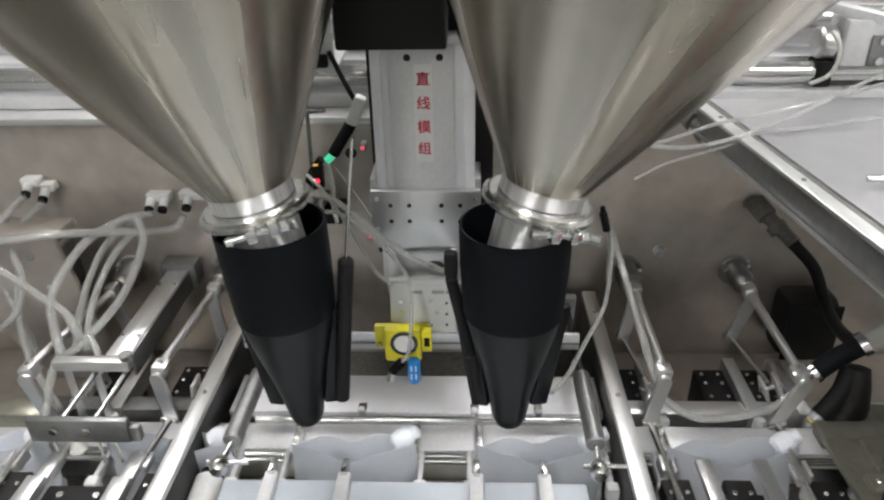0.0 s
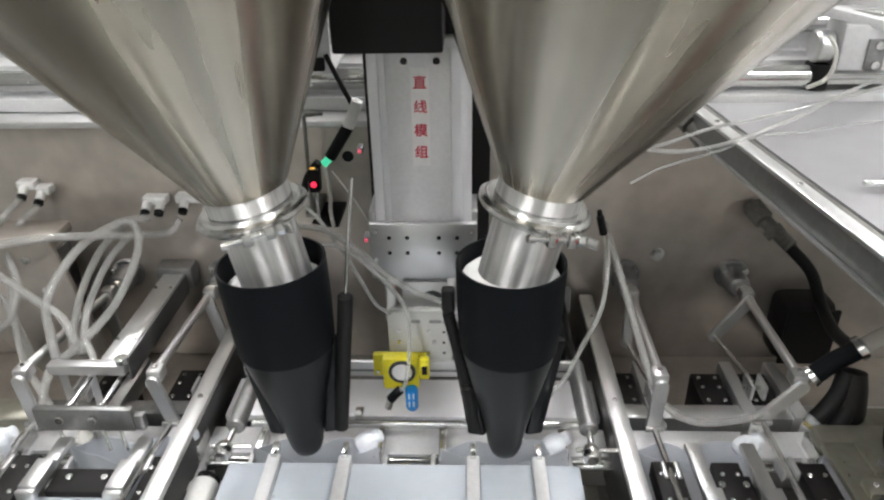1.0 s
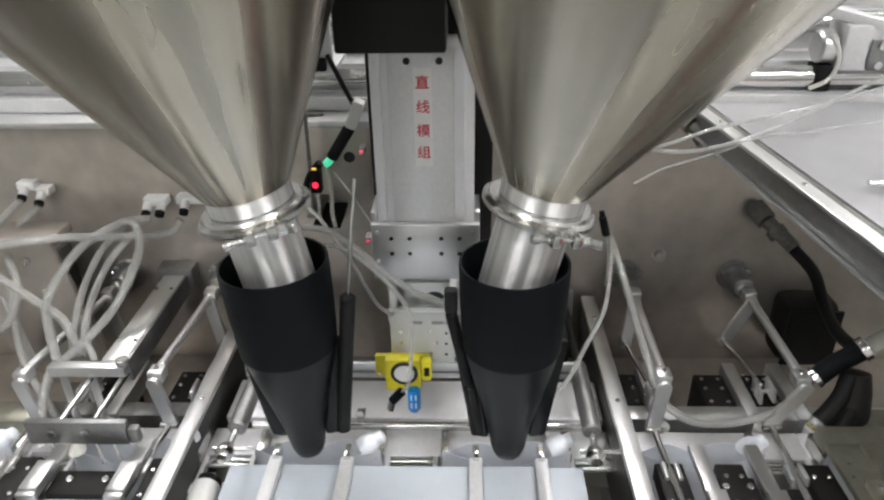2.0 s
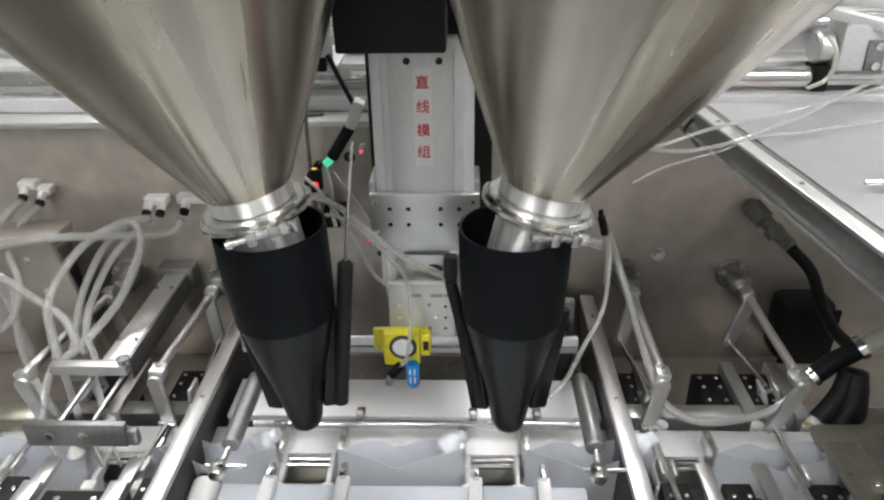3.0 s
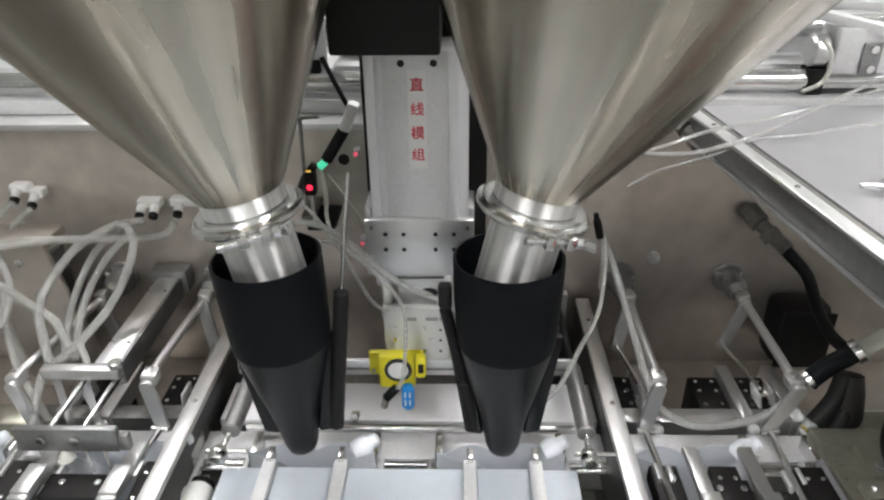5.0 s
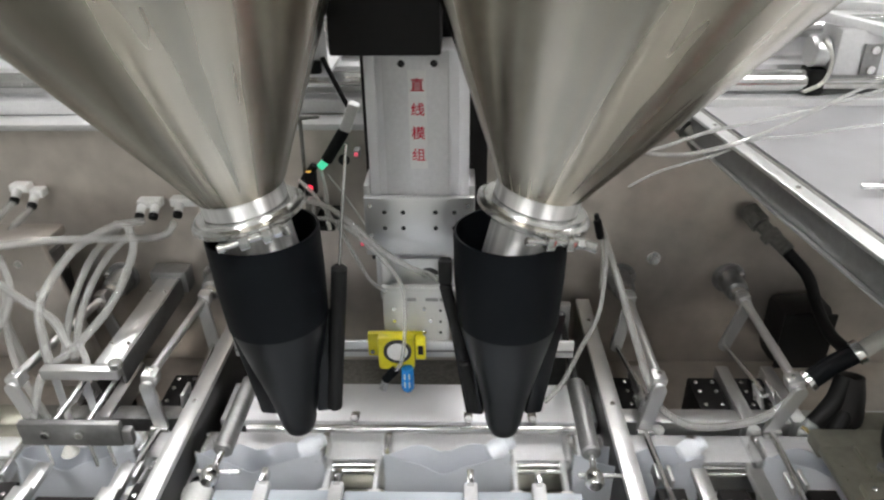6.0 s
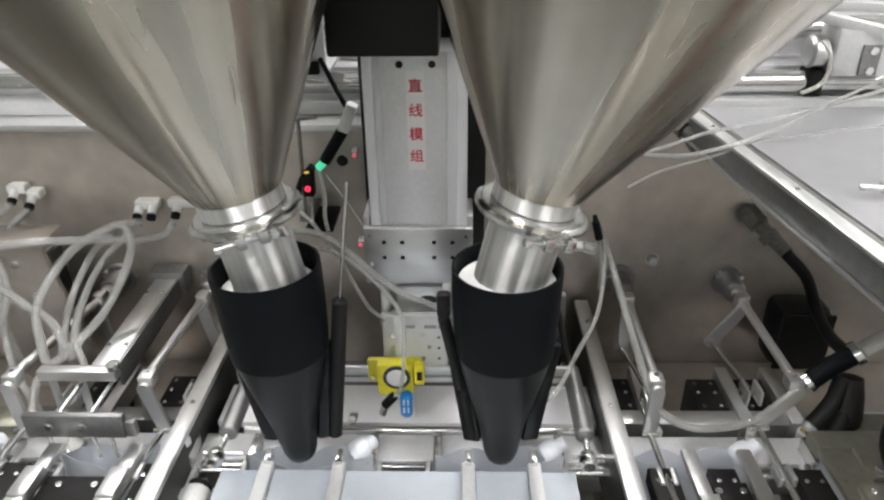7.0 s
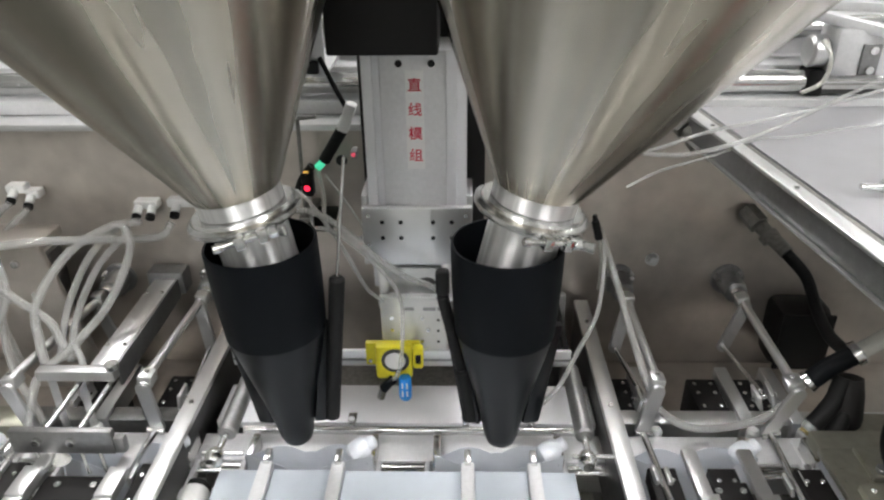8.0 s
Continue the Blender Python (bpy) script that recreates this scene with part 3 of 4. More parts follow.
# ---- pouch grippers ----
def gripper(x0, x1, z, plated, label):
    """Two gripping bars that reach to the pouch from the front."""
    t = thing("gripper", label, "gripper", pose(0, 0, z), "pouch grippers")
    for x in (x0, x1):
        part("arm", box(x - 0.008, x + 0.008, -0.30, -0.006, 0.0, 0.012, 0.0015), WHITE_ALU, t)
        part("finger", box(x - 0.004, x + 0.004, -0.012, 0.010, 0.004, 0.018, 0.0015), STEEL, t)
    if plated:
        part("cover_plate", box(x0 + 0.0085, x1 - 0.0085, -0.30, -0.011, -0.004, 0.0025, 0.001), COVER, t, "pale grey cover plate")
    return t


GRIPPERS = [
    gripper(-0.237, -0.149, 0.986, True, "aluminium pouch gripper with a pale cover plate"),
    gripper(0.009, 0.089, 0.986, True, "aluminium pouch gripper with a pale cover plate"),
]


def cover(x0, x1, label):
    t = part("cover_sheet", box(x0, x1, -0.30, -0.012, 0.981, 0.9885, 0.001), COVER)
    return tagged(t, label, "cover", "cover sheets")


COVERS = [cover(-0.294, -0.2455, "pale grey cover sheet between the grippers"), cover(-0.1405, 0.0005, "pale grey cover sheet between the grippers"),
          cover(0.0975, 0.139, "pale grey cover sheet between the grippers")]


def side_gripper(x0, x1, blocks, front, label):
    t = thing("side_gripper", label, "gripper", pose(0, -0.048, 0.970), "side grippers")
    mid = (front + 0.070) / 2
    for x in (x0, x1):
        part("arm", box(x - 0.009, x + 0.009, front, 0.070, 0.0185, 0.027, 0.0015), ALU, t)
        part("arm_step", box(x - 0.011, x + 0.011, front, mid, 0.0275, 0.035, 0.0015), ALU, t)
        part("arm_end", box(x - 0.0115, x + 0.0115, front - 0.0085, front - 0.0005, 0.010, 0.033, 0.003), ALU, t)
    for x in blocks:
        block = part("block", box(x - 0.017, x + 0.017, -0.08, 0.046, -0.006, 0.018, 0.002), MATTE_BLACK, t)
        for a in (-0.009, 0.009):
            for y in (-0.05, -0.015, 0.025):
                part("bolt", screw(x + a, y, 0.018, 0.0028, "z", 1.0, 0.0018), STEEL, block)
    part("tie_bar", box(x0 + 0.0095, x1 - 0.0095, -0.012, 0.026, -0.006, 0.016, 0.002), MATTE_BLACK, t)
    for k in (0.3, 0.72):
        part("bolt", screw(x0 + (x1 - x0) * k, 0.010, 0.016, 0.0042, "z", 1.0, 0.003), STEEL, t)
    part("sill", box(x0 - 0.012, x1 - 0.012, -0.075, -0.0125, -0.004, 0.009, 0.002), COVER, t, "pale grey sill plate")
    part("slide", box(x0 - 0.03, x1 + 0.03, -0.20, -0.0905, -0.03, 0.0, 0.002), GREY_STEEL, t)
    return t


GRIPPERS += [side_gripper(-0.515, -0.411, (-0.553, -0.378), -0.022, "black and silver pouch gripper beside the rail"),
             side_gripper(0.283, 0.351, (0.245, 0.3175, 0.421), -0.09, "black and silver pouch gripper beside the rail")]


# ---- swing arms on both sides ----
def swing_arm(x, head_x, lean, rod_x, label):
    """Shaft from the back panel to a head block, with two levers that lean by an angle and a push rod to the front."""
    t = thing("swing_arm", label, "swing arm", pose(x, 0.38, 1.040), "swing arms")
    part("flange", rod((0, 0.0, -0.006), (0, -0.008, -0.006), 0.027, 28, edge=0.002), GREY_STEEL, t)
    part("boss", lathe([(0, 0), (0.019, 0), (0.019, 0.030), (0.0175, 0.033), (0.0175, 0.040), (0.014, 0.043), (0, 0.043)], 28), GREY_STEEL, t, "turned steel bearing boss").matrix_basis = pose(0, -0.0085, -0.006, 90, 0, 0)
    for a in (40, 140, 270):
        c, d = 0.022 * math.cos(radians(a)), 0.022 * math.sin(radians(a))
        part("ear", rod((c, -0.0085, d - 0.006), (c, -0.020, d - 0.006), 0.0055, 14), GREY_STEEL, t)
        part("bolt", screw(c, -0.0202, d - 0.006, 0.0035, height=0.004), STEEL, t)
    part("collar", rod((0, -0.052, -0.004), (0, -0.064, -0.004), 0.0115, 20), STEEL, t)
    hx = head_x - x
    near = lambda y: hx * (-y - 0.06) / 0.225
    part("shaft", rod((0, -0.0645, -0.003), (near(-0.273), -0.273, 0.006), 0.0062, 18), ALU, t)
    part("hub", box(near(-0.075) - 0.010, near(-0.075) + 0.010, -0.087, -0.0665, -0.013, 0.009, 0.004), ALU, t)
    part("head_block", box(hx - 0.0105, hx + 0.0105, -0.297, -0.2735, -0.006, 0.013, 0.004), ALU, t)
    part("head_screw", screw(hx, -0.285, 0.013, 0.0035, "z", 1.0, 0.002), STEEL, t)
    lx, lz = -math.sin(radians(lean)) * 0.072, -math.cos(radians(lean)) * 0.072
    part("front_lever", lever((hx, -0.002), (hx + lx, lz + 0.004), -0.3045, -0.2975, 0.0095), ALU, t)
    part("rear_lever", lever((near(-0.075), -0.006), (near(-0.075) + lx, lz - 0.012), -0.0945, -0.0875, 0.0095), ALU, t)
    part("rear_pin", screw(near(-0.075), -0.0945, -0.006, 0.0042, height=0.003), STEEL, t)
    rear = Vector((near(-0.075) + lx, -0.095, lz - 0.010))
    part("rear_rod", rod(rear, rear + Vector((0.012, -0.125, 0.010)), 0.0035, 12), STEEL, t)
    c = rear + Vector((0.012, -0.132, 0.010))
    for s in (-0.009, 0.009):
        part("clevis_plate", box(c.x + s - 0.0025, c.x + s + 0.0025, c.y - 0.020, c.y + 0.012, c.z - 0.012, c.z + 0.012, 0.002), ALU, t)
    part("clevis_pin", rod((c.x - 0.016, c.y - 0.006, c.z), (c.x + 0.016, c.y - 0.006, c.z), 0.0035, 12), STEEL, t)
    end = Vector((hx + lx, -0.3085, lz + 0.004))
    tip = Vector((rod_x - x, -0.52, -0.038))
    part("pivot", rod(end + Vector((-0.012, 0, 0)), end + Vector((0.012, 0, 0)), 0.004, 12), STEEL, t)
    part("push_rod", rod(end, tip, 0.0042, 14), STEEL, t)
    m = end.lerp(tip, 0.42)
    for s in (-0.008, 0.008):
        part("clamp_plate", bar((m.x + s, m.y + 0.013, m.z), (m.x + s, m.y - 0.013, m.z), 0.005, 0.014, 0.001), ALU, t)
    return t


SWING_ARMS = []
for x, head_x, lean, rod_x, swing in ((0.262, 0.254, 2, 0.245, 8), (0.440, 0.433, 36, 0.380, -17), (-0.410, -0.416, -12, -0.402, 7), (-0.575, -0.598, -4, -0.560, -10)):
    SWING_ARMS.append((swing_arm(x, head_x, lean, rod_x, "aluminium swing arm on a steel bearing boss"), swing))


# ---- left station: channel, suction bar, tubes ----
def channel_frame():
    t = thing("channel_frame", "bright aluminium channel frame under loops of tubing", "frame", pose(-0.484, 0, 1.05))
    for x in (0.0,):
        part("channel", box(x - 0.017, x + 0.017, 0.115, 0.345, -0.012, 0.0, 0.0015), ALU, t)
        part("channel_wall", box(x + 0.0172, x + 0.0215, 0.115, 0.345, -0.035, 0.0, 0.001), GREY_STEEL, t)
    part("cross_bar", box(-0.085, 0.022, 0.098, 0.1145, -0.016, 0.0, 0.002), ALU, t)
    part("gland", rod((0.018, 0.106, 0.0005), (0.018, 0.106, 0.010), 0.009, 18), STEEL, t)
    part("block", box(-0.03, 0.03, 0.3455, 0.379, -0.03, 0.01, 0.003), GREY_STEEL, t)
    for x in (-0.07, -0.03):
        part("post", bar((x, 0.106, -0.0165), (x - 0.01, 0.12, -0.12), 0.010, 0.010), ALU, t)
    for x in (-0.012, 0.012):
        part("screw", screw(x, 0.16, 0.0, 0.003, "z", 1.0), STEEL, t)
        part("screw", screw(x, 0.30, 0.0, 0.003, "z", 1.0), STEEL, t)
    return t


channel_frame()


def suction_bar():
    t = thing("suction_bar", "dark steel bar with suction cups on sliding rods", "suction bar", pose(-0.482, 0.03, 1.021))
    bm = box(-0.070, 0.058, -0.005, 0.005, -0.018, 0.017, 0.0015)
    part("bar", bm, GREY_STEEL, t, "dull grey steel bar")
    part("end_piece", box(0.0585, 0.072, -0.006, 0.006, -0.016, 0.008, 0.003), GREY_STEEL, t)
    for x in (-0.034, 0.008):
        part("slide_rod", rod((x, 0.0055, 0.004), (x + 0.004, 0.16, 0.010), 0.0035, 12), STEEL, t)
        part("nut", rod((x, -0.0055, 0.004), (x, -0.012, 0.004), 0.006, 6), STEEL, t)
    for x in (-0.045, 0.012, 0.035):
        part("needle", rod((x, 0.0, -0.0185), (x + 0.01, -0.012, -0.045), 0.0022, 10), STEEL, t)
    part("suction_cup", lathe([(0.002, 0.0), (0.004, -0.002), (0.010, -0.012), (0.011, -0.014), (0.009, -0.013), (0.002, -0.003)], 20, closed=True), HAZE, t, "milky suction cup").matrix_basis = pose(-0.015, -0.002, -0.0185)
    return t


SUCTION = suction_bar()


def gusset_plate():
    t = thing("gusset_plate", "pale steel gusset plate with screws", "bracket", pose(-0.66, 0.25, 1.10))
    bm = bmesh.new()
    outline = [(-0.09, 0.055), (0.045, 0.062), (0.10, -0.20), (-0.02, -0.20), (-0.09, -0.10)]
    low = [bm.verts.new((x, 0, z)) for x, z in outline]
    high = [bm.verts.new((x, 0.01, z)) for x, z in outline]
    bm.faces.new(low)
    bm.faces.new(high[::-1])
    for i in range(5):
        bm.faces.new((low[i], low[(i + 1) % 5], high[(i + 1) % 5], high[i]))
    bmesh.ops.recalc_face_normals(bm, faces=bm.faces)
    bmesh.ops.bevel(bm, geom=list(bm.edges), offset=0.0015, segments=2, affect="EDGES")
    part("plate", bm, PANEL, t)
    part("flange", box(-0.09, 0.045, 0.0105, 0.07, 0.045, 0.062, 0.003), PANEL, t)
    for x, z in ((0.005, 0.03), (0.022, -0.022), (-0.02, -0.03), (-0.055, 0.02), (0.035, -0.09)):
        part("screw", screw(x, 0, z, 0.006, out=-1.0, height=0.005), STEEL, t)
    part("web", box(-0.01, 0.0, 0.0105, 0.125, -0.2, 0.0, 0.002), GREY_STEEL, t)
    return t


gusset_plate()


def fitting(x, z, stems, width, label):
    """White push-in manifold on the back panel."""
    t = thing("air_fitting", label, "air fitting", pose(x, 0.38, z), "air fittings")
    part("body", box(-width / 2, width / 2, -0.022, -0.0005, -0.004, 0.010, 0.003), WHITE, t)
    for sx in stems:
        part("stem", rod((sx, -0.0225, 0.002), (sx, -0.034, -0.006), 0.0068, 14), WHITE, t)
        part("release_ring", rod((sx, -0.0345, -0.0065), (sx, -0.041, -0.012), 0.0072, 14), RUBBER, t)
    return t


for fx, fz, stems, width in ((-0.697, 1.199, (0.0,), 0.030), (-0.672, 1.190, (0.0,), 0.022), (-0.496, 1.172, (-0.010, 0.012), 0.038), (-0.437, 1.175, (-0.008,), 0.050)):
    fitting(fx, fz, stems, width, "white push-in air fitting on the back panel")


def tube(points, r, label, mat=None, group="clear tubes"):
    t = part("air_tube", hose(points, r, 14, bore=0.0 if mat else 0.66), mat or TUBE)
    return tagged(t, label, "tube", group)


CLEAR_TUBE = "clear plastic air tube looping over the frame"
tube([(-0.697, 0.338, 1.189), (-0.715, 0.30, 1.165), (-0.73, 0.27, 1.11), (-0.70, 0.24, 1.04), (-0.66, 0.20, 0.98)], 0.0055, CLEAR_TUBE)
tube([(-0.672, 0.338, 1.178), (-0.69, 0.29, 1.15), (-0.690, 0.24, 1.07), (-0.66, 0.18, 1.0), (-0.58, 0.10, 0.96)], 0.0055, CLEAR_TUBE)
tube([(-0.74, 0.22, 1.13), (-0.69, 0.22, 1.165), (-0.60, 0.24, 1.172), (-0.52, 0.29, 1.15), (-0.47, 0.33, 1.135), (-0.45, 0.338, 1.155)], 0.0062, CLEAR_TUBE)
tube([(-0.50, 0.338, 1.157), (-0.53, 0.30, 1.165), (-0.57, 0.25, 1.15), (-0.60, 0.19, 1.10), (-0.585, 0.15, 1.06), (-0.565, 0.12, 1.045)], 0.0066, CLEAR_TUBE)
tube([(-0.53, 0.32, 1.155), (-0.555, 0.27, 1.13), (-0.57, 0.21, 1.08), (-0.555, 0.14, 1.045)], 0.0055, CLEAR_TUBE)
tube([(-0.51, 0.31, 1.15), (-0.535, 0.26, 1.125), (-0.55, 0.20, 1.08), (-0.535, 0.13, 1.045)], 0.0055, CLEAR_TUBE)
tube([(-0.528, 0.31, 1.165), (-0.500, 0.29, 1.168), (-0.488, 0.26, 1.14), (-0.505, 0.20, 1.09), (-0.54, 0.14, 1.055), (-0.575, 0.11, 1.03), (-0.58, 0.06, 0.97)], 0.0062, CLEAR_TUBE)

tube([(-0.717, 0.240, 1.126), (-0.675, 0.220, 1.112), (-0.628, 0.200, 1.093), (-0.575, 0.170, 1.081), (-0.545, 0.140, 1.056)], 0.0062, CLEAR_TUBE)
tube([(-0.718, 0.200, 1.022), (-0.670, 0.200, 1.063), (-0.659, 0.220, 1.109), (-0.680, 0.250, 1.140), (-0.686, 0.300, 1.157)], 0.0055, CLEAR_TUBE)
tube([(-0.530, 0.140, 1.066), (-0.515, 0.120, 1.042), (-0.526, 0.100, 1.009), (-0.551, 0.090, 0.987)], 0.0050, CLEAR_TUBE)

# tubes in the middle
TUBE_MID = "clear plastic air tube running to the vibrator"
MOVING_TUBES = [
    tube([(-0.215, 0.16, 1.200), (-0.182, 0.12, 1.225), (-0.153, 0.10, 1.232), (-0.120, 0.10, 1.206), (-0.089, 0.10, 1.168), (-0.074, 0.095, 1.140), (-0.071, 0.075, 1.111), (-0.076, 0.072, 1.055), (-0.087, 0.080, 1.027)], 0.0028, TUBE_MID),
    tube([(-0.225, 0.16, 1.232), (-0.172, 0.115, 1.248), (-0.134, 0.11, 1.223), (-0.101, 0.11, 1.189), (-0.069, 0.11, 1.165), (-0.045, 0.112, 1.153), (-0.028, 0.125, 1.135)], 0.0040, TUBE_MID),
    tube([(-0.200, 0.15, 1.262), (-0.178, 0.12, 1.258), (-0.157, 0.11, 1.230), (-0.147, 0.11, 1.213), (-0.129, 0.11, 1.172), (-0.115, 0.11, 1.144), (-0.098, 0.115, 1.126)], 0.0024, TUBE_MID),
]
tube([(0.214, 0.30, 1.148), (0.205, 0.24, 1.132), (0.184, 0.16, 1.105), (0.155, 0.12, 1.072), (0.128, 0.08, 1.048), (0.105, 0.06, 1.035)], 0.0032, "thin clear tube bending down beside the funnel")
tube([(0.222, 0.37, 1.13), (0.220, 0.25, 1.125), (0.232, 0.13, 1.075), (0.246, 0.09, 1.035), (0.266, 0.078, 1.004), (0.312, 0.072, 0.984), (0.387, 0.078, 0.992), (0.432, 0.088, 1.022), (0.446, 0.095, 1.040)], 0.0052, "clear plastic air hose hanging between the swing arms")

# ---- right side: cover frame, pipe union, motor block ----
def cover_frame():
    """Slightly skewed side frame; its cover panel ends square along the ledge."""
    m = pose(0.358, 0, 1.33, 0, 0, 6)
    t = thing("side_guard", "grey steel side frame carrying a pale cover panel", "guard", m)
    part("web", box(-0.004, 0.0, -0.24, 0.345, -0.034, -0.001, 0.001), GREY_STEEL, t)
    part("lower_lip", box(-0.010, -0.0045, -0.24, 0.345, -0.034, -0.031, 0.001), ALU, t)
    part("top_strip", box(-0.010, 0.008, -0.24, 0.345, 0.0, 0.005, 0.001), ALU, t)
    part("seal", box(0.0085, 0.019, -0.24, 0.345, -0.004, 0.002, 0.001), DARK, t, "dark crumbling seal strip")
    back = m.inverted()
    corners = [m @ Vector((0.0195, -0.24, 0)), m @ Vector((0.0195, 0.345, 0)), Vector((0.86, 0.352, 1.33)), Vector((0.86, -0.24, 1.33))]
    bm = bmesh.new()
    low = [bm.verts.new(back @ c) for c in corners]
    high = [bm.verts.new(back @ c + Vector((0, 0, 0.004))) for c in corners]
    bm.faces.new(low[::-1])
    bm.faces.new(high)
    for i in range(4):
        bm.faces.new((low[i], low[(i + 1) % 4], high[(i + 1) % 4], high[i]))
    bmesh.ops.recalc_face_normals(bm, faces=bm.faces)
    part("panel", bm, PANEL_LIGHT, t, "pale brushed cover panel")
    for y in (-0.12, 0.05, 0.26):
        part("rivet", screw(0.0, y, 0.005, 0.0030, "z", 1.0, 0.001), STEEL, t)
    part("latch_pin", rod((0.056, 0.032, 0.012), (0.108, 0.024, 0.012), 0.0035, 12), STEEL, t, "small steel latch pin")
    part("latch_nut", rod((0.078, 0.0305, 0.012), (0.083, 0.030, 0.012), 0.007, 6), STEEL, t)
    part("latch_block", box(0.103, 0.12, 0.014, 0.04, 0.0045, 0.022, 0.002), RUBBER, t)
    return t


PANEL_LIGHT = surface("pale_sheet", (0.50, 0.50, 0.52), 0.38, 0.75, 5, (1, 1, 1), 0.06, 0.03, 0.08)
cover_frame()


def black_cable(points, r, label):
    return tagged(part("cable", hose(points, r, 12), RUBBER), label, "cable", "cables")


def cable_gland(x, y, z):
    t = thing("cable_gland", "dark cable gland on the back panel", "cable gland", pose(x, y, z))
    part("nut", rod((0, 0, 0), (0.012, -0.03, -0.012), 0.016, 6), DARK, t)
    part("body", rod((0.0125, -0.031, -0.0125), (0.039, -0.077, -0.034), 0.011, 18), DARK, t)
    part("collar", rod((0.020, -0.040, -0.020), (0.027, -0.050, -0.028), 0.015, 18), DARK, t)
    return t


cable_gland(0.452, 0.38, 1.157)
cable_gland(0.308, 0.355, 1.320)
black_cable([(0.490, 0.303, 1.122), (0.520, 0.285, 1.09), (0.533, 0.26, 1.05), (0.525, 0.20, 1.045), (0.515, 0.14, 1.06), (0.505, 0.11, 1.065)], 0.009, "thick black cable hanging from its gland")


def pipe_union():
    t = thing("pipe_union", "clear hose joined to a black elbow union", "pipe union", pose(0.489, 0.10, 1.074))
    part("elbow", hose([(-0.036, -0.004, -0.030), (-0.015, 0, -0.012), (0.0, 0, 0.0), (0.016, 0, 0.012)], 0.013, 14), BLACK, t)
    part("ring", rod((0.012, 0, 0.009), (0.020, 0, 0.015), 0.0165, 18), STEEL, t)
    part("ring", rod((-0.041, -0.005, -0.033), (-0.035, -0.004, -0.028), 0.0145, 18), STEEL, t)
    part("pipe", rod((0.0205, 0, 0.0155), (0.16, 0.02, 0.105), 0.011, 18), HAZE, t, "milky plastic pipe")
    return t


pipe_union()


def hose_bundle():
    """Black boots that hang from the union and end in clear push-in fittings."""
    t = thing("hose_bundle", "bundle of black hoses ending in clear fittings", "hose", pose(0.495, 0.09, 1.06))
    runs = [[(-0.004, 0.0, -0.004), (-0.014, -0.012, -0.030), (-0.030, -0.022, -0.048), (-0.043, -0.028, -0.060)],
            [(0.006, 0.0, -0.006), (0.002, -0.014, -0.036), (-0.010, -0.028, -0.056), (-0.028, -0.042, -0.074)]]
    for run in runs:
        part("hose", hose(run, 0.0115, 14), RUBBER, t)
        e = Vector(run[-1])
        d = (e - Vector(run[-2])).normalized()
        part("fitting", ring(e + d * 0.0005, e + d * 0.010, 0.0105, 0.0070, 20), CLEAR, t, "clear plastic fitting")
        part("nipple", rod(e + d * 0.001, e + d * 0.015, 0.0045, 14), STEEL, t)
        part("nut", rod(e + d * 0.0105, e + d * 0.0145, 0.0085, 6), BRASS, t)
    part("boot", lathe([(0, 0.0), (0.017, -0.002), (0.021, -0.025), (0.023, -0.055), (0.020, -0.075), (0.012, -0.084), (0, -0.085)], 24), MATTE_BLACK, t, "wide black rubber boot").matrix_basis = pose(0.006, 0.004, -0.004, -18, 4, 0)
    return t


hose_bundle()


def discharge_deck():
    t = thing("discharge_deck", "ochre-grey steel deck over the pouch outlet", "deck", pose(0.62, 0, 1.0))
    part("plate", box(-0.185, 0.35, -0.13, 0.012, 0.0, 0.010, 0.002), OCHRE, t)
    part("beam", box(-0.182, 0.35, 0.0125, 0.045, -0.012, 0.008, 0.003), OCHRE, t)
    part("slot_bar", box(-0.145, 0.35, 0.0455, 0.052, -0.02, -0.002, 0.001), RUBBER, t)
    part("rear_beam", box(-0.150, 0.35, 0.0525, 0.088, -0.02, -0.001, 0.003), OCHRE, t)
    part("block", box(-0.10, -0.055, -0.066, -0.0455, 0.0165, 0.022, 0.002), MATTE_BLACK, t)
    part("plug", hose([(-0.131, -0.075, 0.014), (-0.120, -0.045, 0.026), (-0.105, 0.0, 0.034), (-0.060, 0.05, 0.045)], 0.016, 16), RUBBER, t, "thick black rubber hose")
    part("plug_ferrule", rod((-0.133, -0.084, 0.011), (-0.131, -0.0755, 0.0135), 0.0125, 18), STEEL, t)
    for x in (-0.13, -0.03, 0.06):
        part("bolt", screw(x, -0.085, 0.0105, 0.005, "z", 1.0, 0.003), STEEL, t)
    part("ridge", box(-0.165, 0.35, -0.062, -0.052, 0.0105, 0.016, 0.001), GREY_STEEL, t)
    part("upper_plate", box(-0.148, 0.35, -0.045, 0.006, 0.0105, 0.018, 0.002), OCHRE, t)
    part("slot", box(-0.125, 0.30, -0.022, -0.013, 0.0182, 0.0190, 0), RUBBER, t)
    part("rib", bar((-0.15, -0.125, 0.013), (-0.11, -0.065, 0.013), 0.012, 0.006), GREY_STEEL, t)
    part("cap", rod((-0.135, -0.035, 0.0182), (-0.135, -0.035, 0.024), 0.007, 20), GREY_STEEL, t)
    part("leg", box(0.25, 0.30, -0.10, 0.08, -0.139, -0.0205, 0.003), GREY_STEEL, t)
    return t


discharge_deck()


